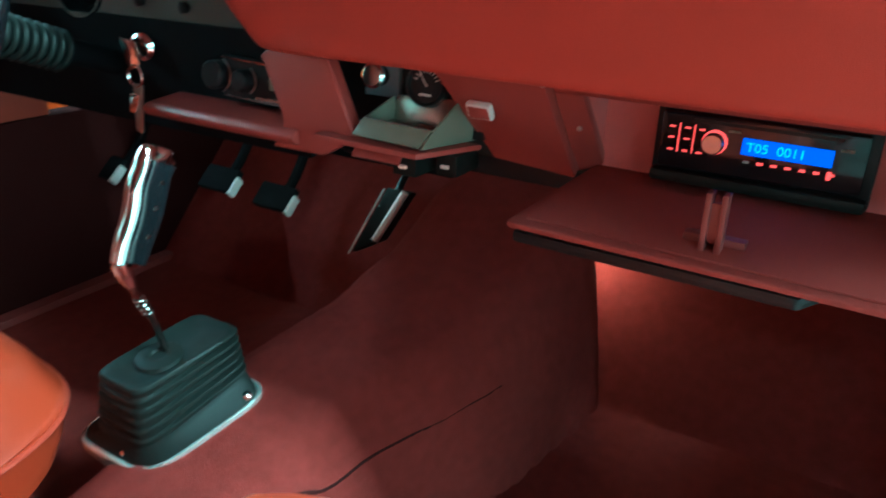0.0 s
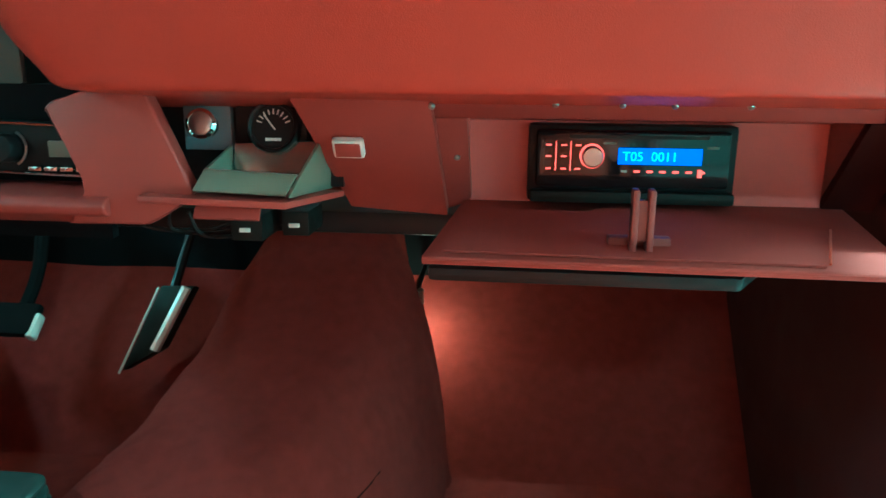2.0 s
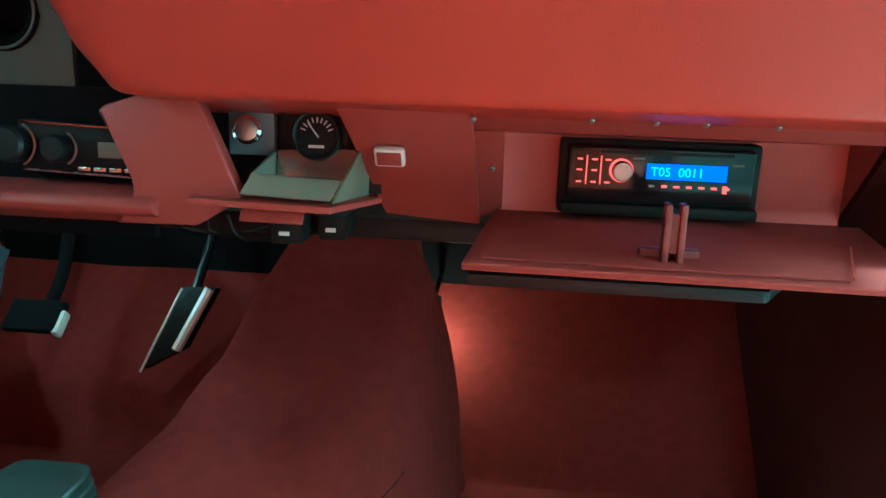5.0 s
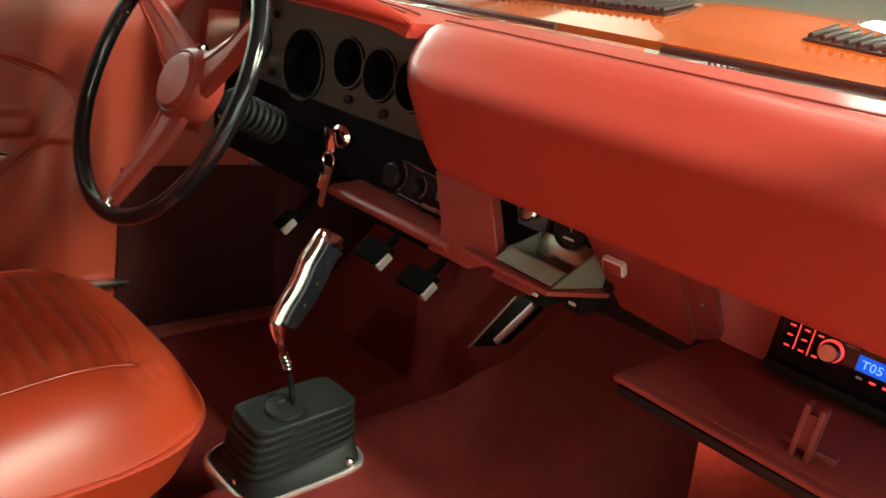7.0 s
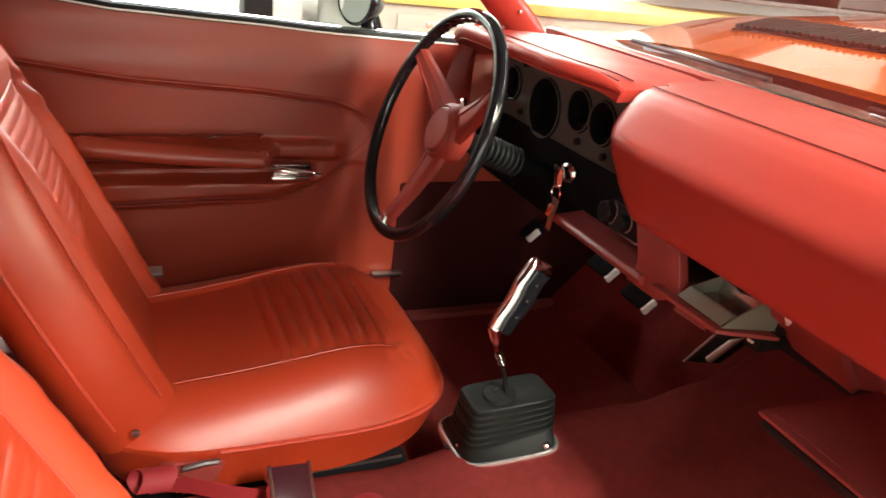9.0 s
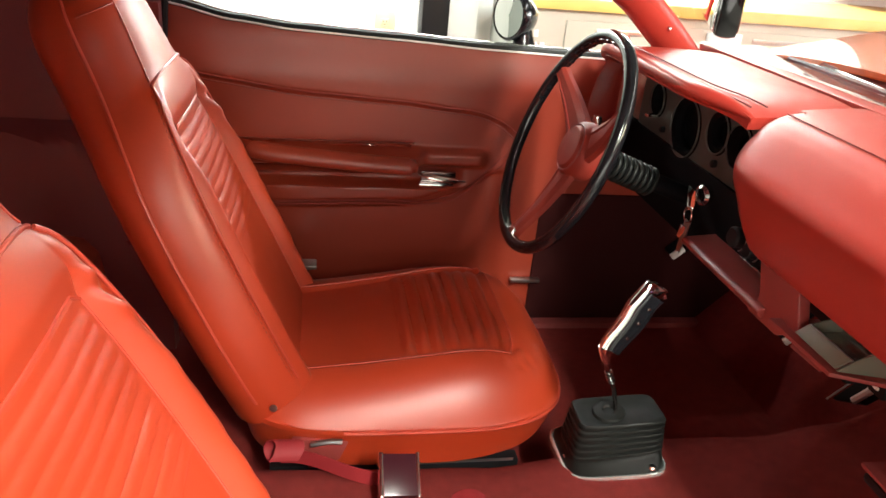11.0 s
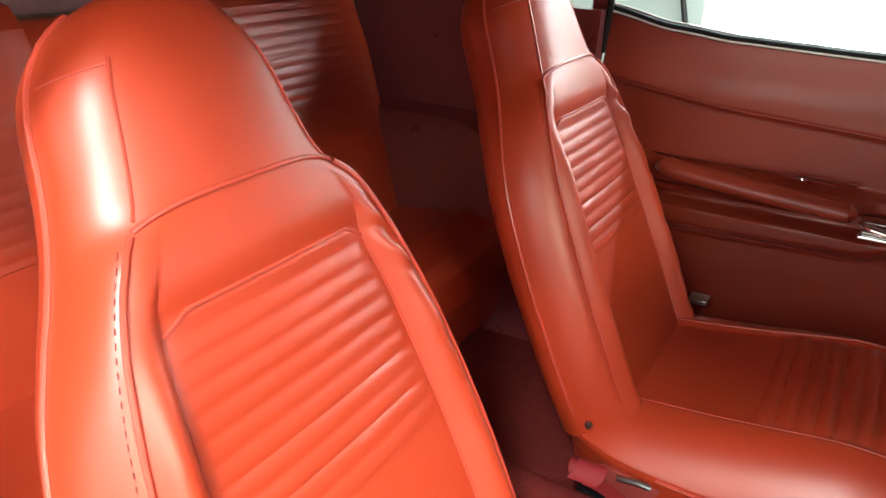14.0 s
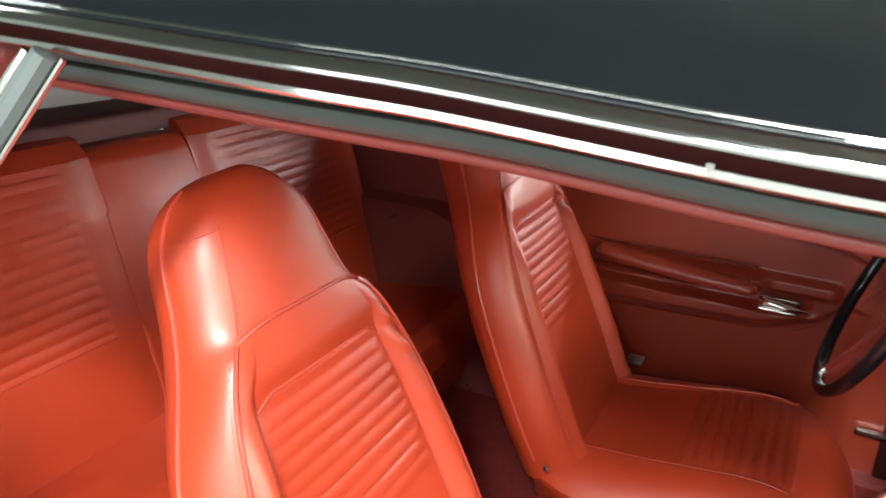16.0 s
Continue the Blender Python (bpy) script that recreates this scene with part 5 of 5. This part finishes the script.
# rear bench
rear = thing("rear_bench", "red vinyl rear bench seat with pleated backrests", "car seat")
RP = [(0.0, -1.415, 0.24), (0.25, -1.455, 0.40), (0.6, -1.515, 0.60), (0.85, -1.552, 0.695), (0.95, -1.575, 0.722), (1.0, -1.605, 0.728)]


def rear_back(x0, x1):
    def f(u, v):
        x = x0 + (x1 - x0) * u
        y, z = lerp([(k, a) for k, a, b in RP], v), lerp([(k, b) for k, a, b in RP], v)
        e = min(u, 1 - u) * (x1 - x0)
        puff = step(e, 0.0, 0.05)
        y -= 0.007 * (1 - puff)
        if e > 0.060 and 0.28 < v < 0.80:
            y += 0.0016 * abs(math.sin((z - 0.40) / 0.0205 * math.pi)) ** 1.1 * step(e, 0.060, 0.075)
        return (x, y + 0.003 * noise.noise((x * 8, z * 8, 0)), z)
    return grid(f, 70, 300, thick=0.10)


for x0, x1 in ((-0.645, -0.135), (0.085, 0.585)):
    b = part("backrest", rear_back(x0, x1), VINYL, rear, "pleated red backrest half")
    part("piping", tube([(x, lerp([(k, a) for k, a, _ in RP], v) + 0.004 - 0.026, lerp([(k, c) for k, _, c in RP], v) + 0.003) for x, v in
                        [(x0 + 0.004, 0.2 + 0.7 * i / 20) for i in range(20)] + [(x0 + 0.01 + (x1 - x0 - 0.02) * i / 30, 0.93) for i in range(31)] + [(x1 - 0.004, 0.9 - 0.7 * i / 20) for i in range(20)]], 0.004, 8), PIPING, b)
part("centre_back", prism([(-1.422, 0.26), (-1.460, 0.40), (-1.520, 0.60), (-1.556, 0.680), (-1.580, 0.702), (-1.66, 0.70), (-1.60, 0.22)], "x", -0.140, 0.090, 0.010, 3), VINYL, rear)


def rear_cushion_at(u, v):
    x = -0.665 + 1.26 * u
    prof = [(0.0, -1.165, 0.05), (0.3, -1.140, 0.17), (0.45, -1.150, 0.235), (0.55, -1.175, 0.262), (0.7, -1.25, 0.275), (1.0, -1.47, 0.245)]
    y, z = lerp([(k, a) for k, a, b in prof], v), lerp([(k, b) for k, a, b in prof], v)
    z -= 0.035 * math.exp(-((x - MID) / 0.07) ** 2) * step(v, 0.3, 0.6)
    return (x, y + 0.03 * math.exp(-((x - MID) / 0.1) ** 2) * -1, z + 0.004 * noise.noise((x * 7, y * 7, 0)))


part("cushion", grid(rear_cushion_at, 90, 50, thick=0.04), VINYL, rear, "red rear seat cushion")
shelf = mesh_ob("parcel_shelf", boxed(-0.68, 0.62, -2.05, -1.64, 0.715, 0.738, 0.006), SHELF)
tagged(shelf, "dark grey parcel shelf under the back window", "shelf", kind="structure")
lip = mesh_ob("shelf_lip", boxed(-0.66, 0.60, -1.655, -1.60, 0.705, 0.745, 0.012, 3), DUSTY)
tagged(lip, "dusty red padded front of the parcel shelf", "shelf", kind="structure")
glass_b = mesh_ob("back_window", grid(lambda u, v: (MID + (u - 0.5) * (1.42 - 0.1 * v), -2.04 + 0.20 * v, 0.735 + 0.075 * v), 12, 6), DIMGLASS)
tagged(glass_b, "back window glass, darkened for the dim garage behind it", "window", kind="structure")
glass_b.visible_shadow = False

# ---- hood and cowl ----
def hood_z(x, y):
    rise = 0.714 + 0.21 * (min(y, 0.55) - 0.20) + 0.075 * max(0.0, y - 0.55) - 0.05 * max(0, y - 0.9)
    return rise - 0.05 * abs((x - MID) / 0.75) ** 3 + 0.018 * math.exp(-((x - MID) / 0.16) ** 4) * step(y, 0.25, 0.7)


hood = thing("hood", "glossy orange car hood with black louvred vents", "hood")
part("skin", grid(lambda u, v: (MID + (u - 0.5) * 1.56, 0.20 + 1.5 * v, hood_z(MID + (u - 0.5) * 1.56, 0.20 + 1.5 * v)), 70, 60, thick=0.012), ORANGE, hood, "orange painted panel")
for vx0, vx1 in ((-0.52, -0.125), (0.10, 0.495)):
    v = part("vent", grid(lambda u, w: (vx0 + (vx1 - vx0) * u, 0.375 + 0.10 * w, hood_z(vx0 + (vx1 - vx0) * u, 0.375 + 0.10 * w) + 0.004), 12, 6, thick=0.003), BLACK, hood, "black hood vent")
    for k in range(24):
        x = vx0 + 0.008 + (vx1 - vx0 - 0.016) * k / 23
        part("louvre", tube([(x, 0.378, hood_z(x, 0.378) + 0.009), (x, 0.472, hood_z(x, 0.472) + 0.009)], 0.0042, 6), RUBBER, v)
cowl = mesh_ob("cowl", grid(lambda u, v: (MID + (u - 0.5) * 1.5, 0.07 + 0.15 * v, 0.672 + 0.012 * v), 20, 6, thick=0.01), GLOSSBLACK)
tagged(cowl, "black cowl panel below the windscreen", "cowl", kind="structure")
strip = mesh_ob("windscreen_moulding", tube([(MID + (u - 0.5) * 1.30, 0.078 - 0.04 * (2 * u - 1) ** 2, 0.692) for u in [k / 30 for k in range(31)]], 0.006, 8), CHROME)
tagged(strip, "chrome moulding along the windscreen base", "moulding", kind="structure")
for wx in (-0.42, 0.10):
    w = thing("wiper", "black and silver windscreen wiper at rest", "wiper", "wipers")
    part("arm", tube([(wx - 0.10, 0.17, 0.690), (wx + 0.06, 0.13, 0.704), (wx + 0.20, 0.10, 0.706)], 0.005, 8), STEEL, w)
    for k in range(7):
        c = Vector((wx - 0.02 + 0.009 * k, 0.146 - 0.002 * k, 0.703))
        part("spring_coil", tube([c + Vector((0, 0.006 * math.cos(a), 0.006 * math.sin(a))) for a in [q * math.pi / 5 for q in range(10)]], 0.0016, 5, closed=True), CHROME, w)
    part("blade", tube([(wx - 0.06, 0.105, 0.706), (wx + 0.30, 0.092, 0.708)], 0.005, 6), BLACK, w)
fender = mesh_ob("fender", grid(lambda u, v: (MID - 0.78 - 0.16 * u, 0.05 + 1.6 * v, 0.66 + 0.10 * v - 0.10 * u * u - 0.5 * u ** 6), 14, 20, thick=0.01), ORANGE)
tagged(fender, "orange front fender", "fender", kind="structure")

# ---- garage ----
for name, dims, mat, text, cat in (
        ("ground", (-2.85, 4.6, -5.0, 5.0, -0.42, -0.40), FLOOR, "grey concrete garage floor", "floor"),
        ("wall_west", (-2.85, -2.75, -5.0, 5.0, -0.4, 2.6), WHITEWALL, "white painted garage wall", "wall"),
        ("wall_east", (4.6, 4.7, -5.0, 5.0, -0.4, 2.6), PALEWALL, "pale grey garage wall", "wall"),
        ("wall_north", (-2.85, 4.7, 5.0, 5.1, -0.4, 2.6), GREYWALL, "grey garage wall", "wall"),
        ("wall_south", (-2.85, 4.7, -5.1, -5.0, -0.4, 2.6), GREYWALL, "grey garage wall", "wall"),
        ("garage_ceiling", (-2.85, 4.7, -5.1, 5.1, 2.6, 2.7), DARKCEIL, "dull grey garage ceiling", "ceiling")):
    tagged(mesh_ob(name, boxed(*dims), mat), text, cat, kind="structure")

outlet = thing("wall_outlet", "cream double socket plate on the white wall", "socket")
part("plate", boxed(-2.752, -2.742, -0.482, -0.390, 0.325, 0.447, 0.004), CREAM, outlet)
for z in (0.352, 0.398):
    socket = part("socket", boxed(-2.744, -2.739, -0.454, -0.418, z - 0.016, z + 0.016, 0.004), CREAM, outlet)
    for y0, z0 in ((-0.446, 0.003), (-0.430, 0.003), (-0.438, -0.011)):
        part("slot", boxed(-2.740, -2.7385, y0, y0 + 0.003, z + z0 - 0.003, z + z0 + 0.004), BLACK, socket)
column = thing("steel_column", "black painted steel column against the wall", "column")
part("web", boxed(-2.72, -2.60, -0.285, -0.165, -0.40, 2.59, 0.004), BLACK, column)
frame_ = thing("door_frame", "white door frame beside the black column", "door frame")
part("jamb", boxed(-2.749, -2.69, -0.15, -0.02, -0.40, 1.9, 0.004), WHITEWALL, frame_)

bench = thing("tool_bench", "grey steel tool bench with a yellow wooden top", "workbench")
part("cabinet", boxed(-2.70, -2.06, 0.05, 4.2, -0.40, 0.585, 0.008), BENCHGREY, bench)
part("worktop", boxed(-2.72, -2.02, -0.02, 4.25, 0.588, 0.632, 0.006), WOOD, bench, "yellow varnished wooden top")
for k in range(6):
    y0 = 0.20 + k * 0.66
    for z0, z1 in ((-0.30, -0.02), (0.0, 0.25), (0.27, 0.55)):
        dr = part("drawer", boxed(-2.068, -2.052, y0, y0 + 0.62, z0, z1, 0.005), BENCHGREY, bench)
        part("slot_handle", boxed(-2.056, -2.046, y0 + 0.12, y0 + 0.50, z1 - 0.045, z1 - 0.025, 0.003), STEEL, dr)
part("label_plate", boxed(-2.056, -2.044, 0.78, 0.93, 0.482, 0.540, 0.004), PALEBLUE, bench, "pale blue label plate")
for k in range(9):
    part("perforation", boxed(-2.056, -2.047, 0.075 + 0.03 * (k % 2), 0.092 + 0.03 * (k % 2), 0.30 + 0.045 * (k // 2), 0.325 + 0.045 * (k // 2), 0.002), DIALWHITE, bench)

BROWN = material("brown_unit_wood", (0.07, 0.040, 0.026), 0.5, vary=0.3, vary_size=6)
# Out-of-view brown unit, added to darken what the hood mirrors.
unit = thing("hood_reflection_unit", "dark brown board unit added out of view to darken the hood reflection", "shelf")
part("back_board", boxed(-2.749, -2.735, 1.75, 4.2, 0.70, 1.75), BROWN, unit)
for z in (0.70, 1.05, 1.40, 1.73):
    part("board", boxed(-2.735, -2.45, 1.75, 4.2, z, z + 0.025, 0.003), BROWN, unit)
for y in (1.75, 2.95, 4.175):
    part("upright", boxed(-2.735, -2.452, y, y + 0.025, 0.7255, 1.729, 0.002), BROWN, unit)
tank = thing("compressor_cabinet", "grey-green machine cabinet with a pale maker's sign", "cabinet")
part("body", boxed(-2.74, -2.62, -2.9, -1.24, -0.40, 1.5, 0.01), SAGE, tank)
for y0, y1 in ((-2.02, -1.88), (-1.86, -1.74), (-1.71, -1.62), (-1.60, -1.50), (-1.49, -1.41)):
    part("sign_bar", boxed(-2.622, -2.612, y0, y1, 0.562, 0.602, 0.002), PALEGREY, tank)
# Plain bar for an unidentified dark diagonal line, added as a brace.
brace = thing("hose", "thin dark diagonal bar in front of the cabinet", "hose")
part("line", tube([(-2.606, -1.26, 0.30), (-2.606, -1.36, 0.70), (-2.606, -1.52, 1.20)], 0.012, 8), BLACK, brace)
sign = thing("wall_frame", "small framed notice on the white wall", "picture frame")
part("frame", boxed(-2.752, -2.735, -0.52, -0.20, 0.86, 1.2, 0.004), BLACK, sign)

# ceiling fittings that hold the tubes; the far and back ones are unseen additions
for x, y, lx, ly in ((1.98, -0.17, 1.5, 0.16), (0.3, 1.9, 2.6, 0.26), (3.6, -0.3, 1.2, 0.26), (0.2, -3.7, 2.6, 0.26)):
    f = thing("tube_light", "white ceiling housing above an area lamp, out of view", "ceiling light", "garage tube lights")
    part("housing", boxed(x - lx / 2, x + lx / 2, y - ly / 2, y + ly / 2, 2.50, 2.58, 0.01), WHITEWALL, f)

# Housing and chains invented to carry the warm fill lamp.
hang = thing("hung_fill_housing", "added white housing at the warm fill lamp, hung on chains", "ceiling light", "garage tube lights")
part("housing", boxed(-0.85, 0.85, -0.20, 0.20, -0.06, -0.01, 0.01, m=look((2.5, 2.2, 2.02), (-0.3, -0.9, 0.5)) @ Matrix.Rotation(math.pi, 4, "Y")), WHITEWALL, hang)
for dx in (-0.4, 0.4):
    part("chain", tube([(2.53 - dx * 0.7, 2.23 + dx * 0.7, 2.07), (2.53 - dx * 0.7, 2.23 + dx * 0.7, 2.60)], 0.006, 6), STEEL, hang)
# Housing and brackets invented to carry the left fill lamp.
wl = thing("wall_fill_housing", "added white wall housing for the left fill lamp, out of view", "wall light")
part("housing", boxed(-2.56, -2.40, -1.34, 1.54, 1.90, 1.97, 0.01), WHITEWALL, wl)
for y in (-1.2, 0.8):
    part("bracket", boxed(-2.749, -2.55, y, y + 0.04, 1.91, 1.95, 0.005), STEEL, wl)
sill = mesh_ob("sill_plate", boxed(-0.730, -0.712, -0.285, -0.215, 0.122, 0.130, 0.002), STEEL)
tagged(sill, "small bright metal end of the door sill plate", "trim", kind="structure")
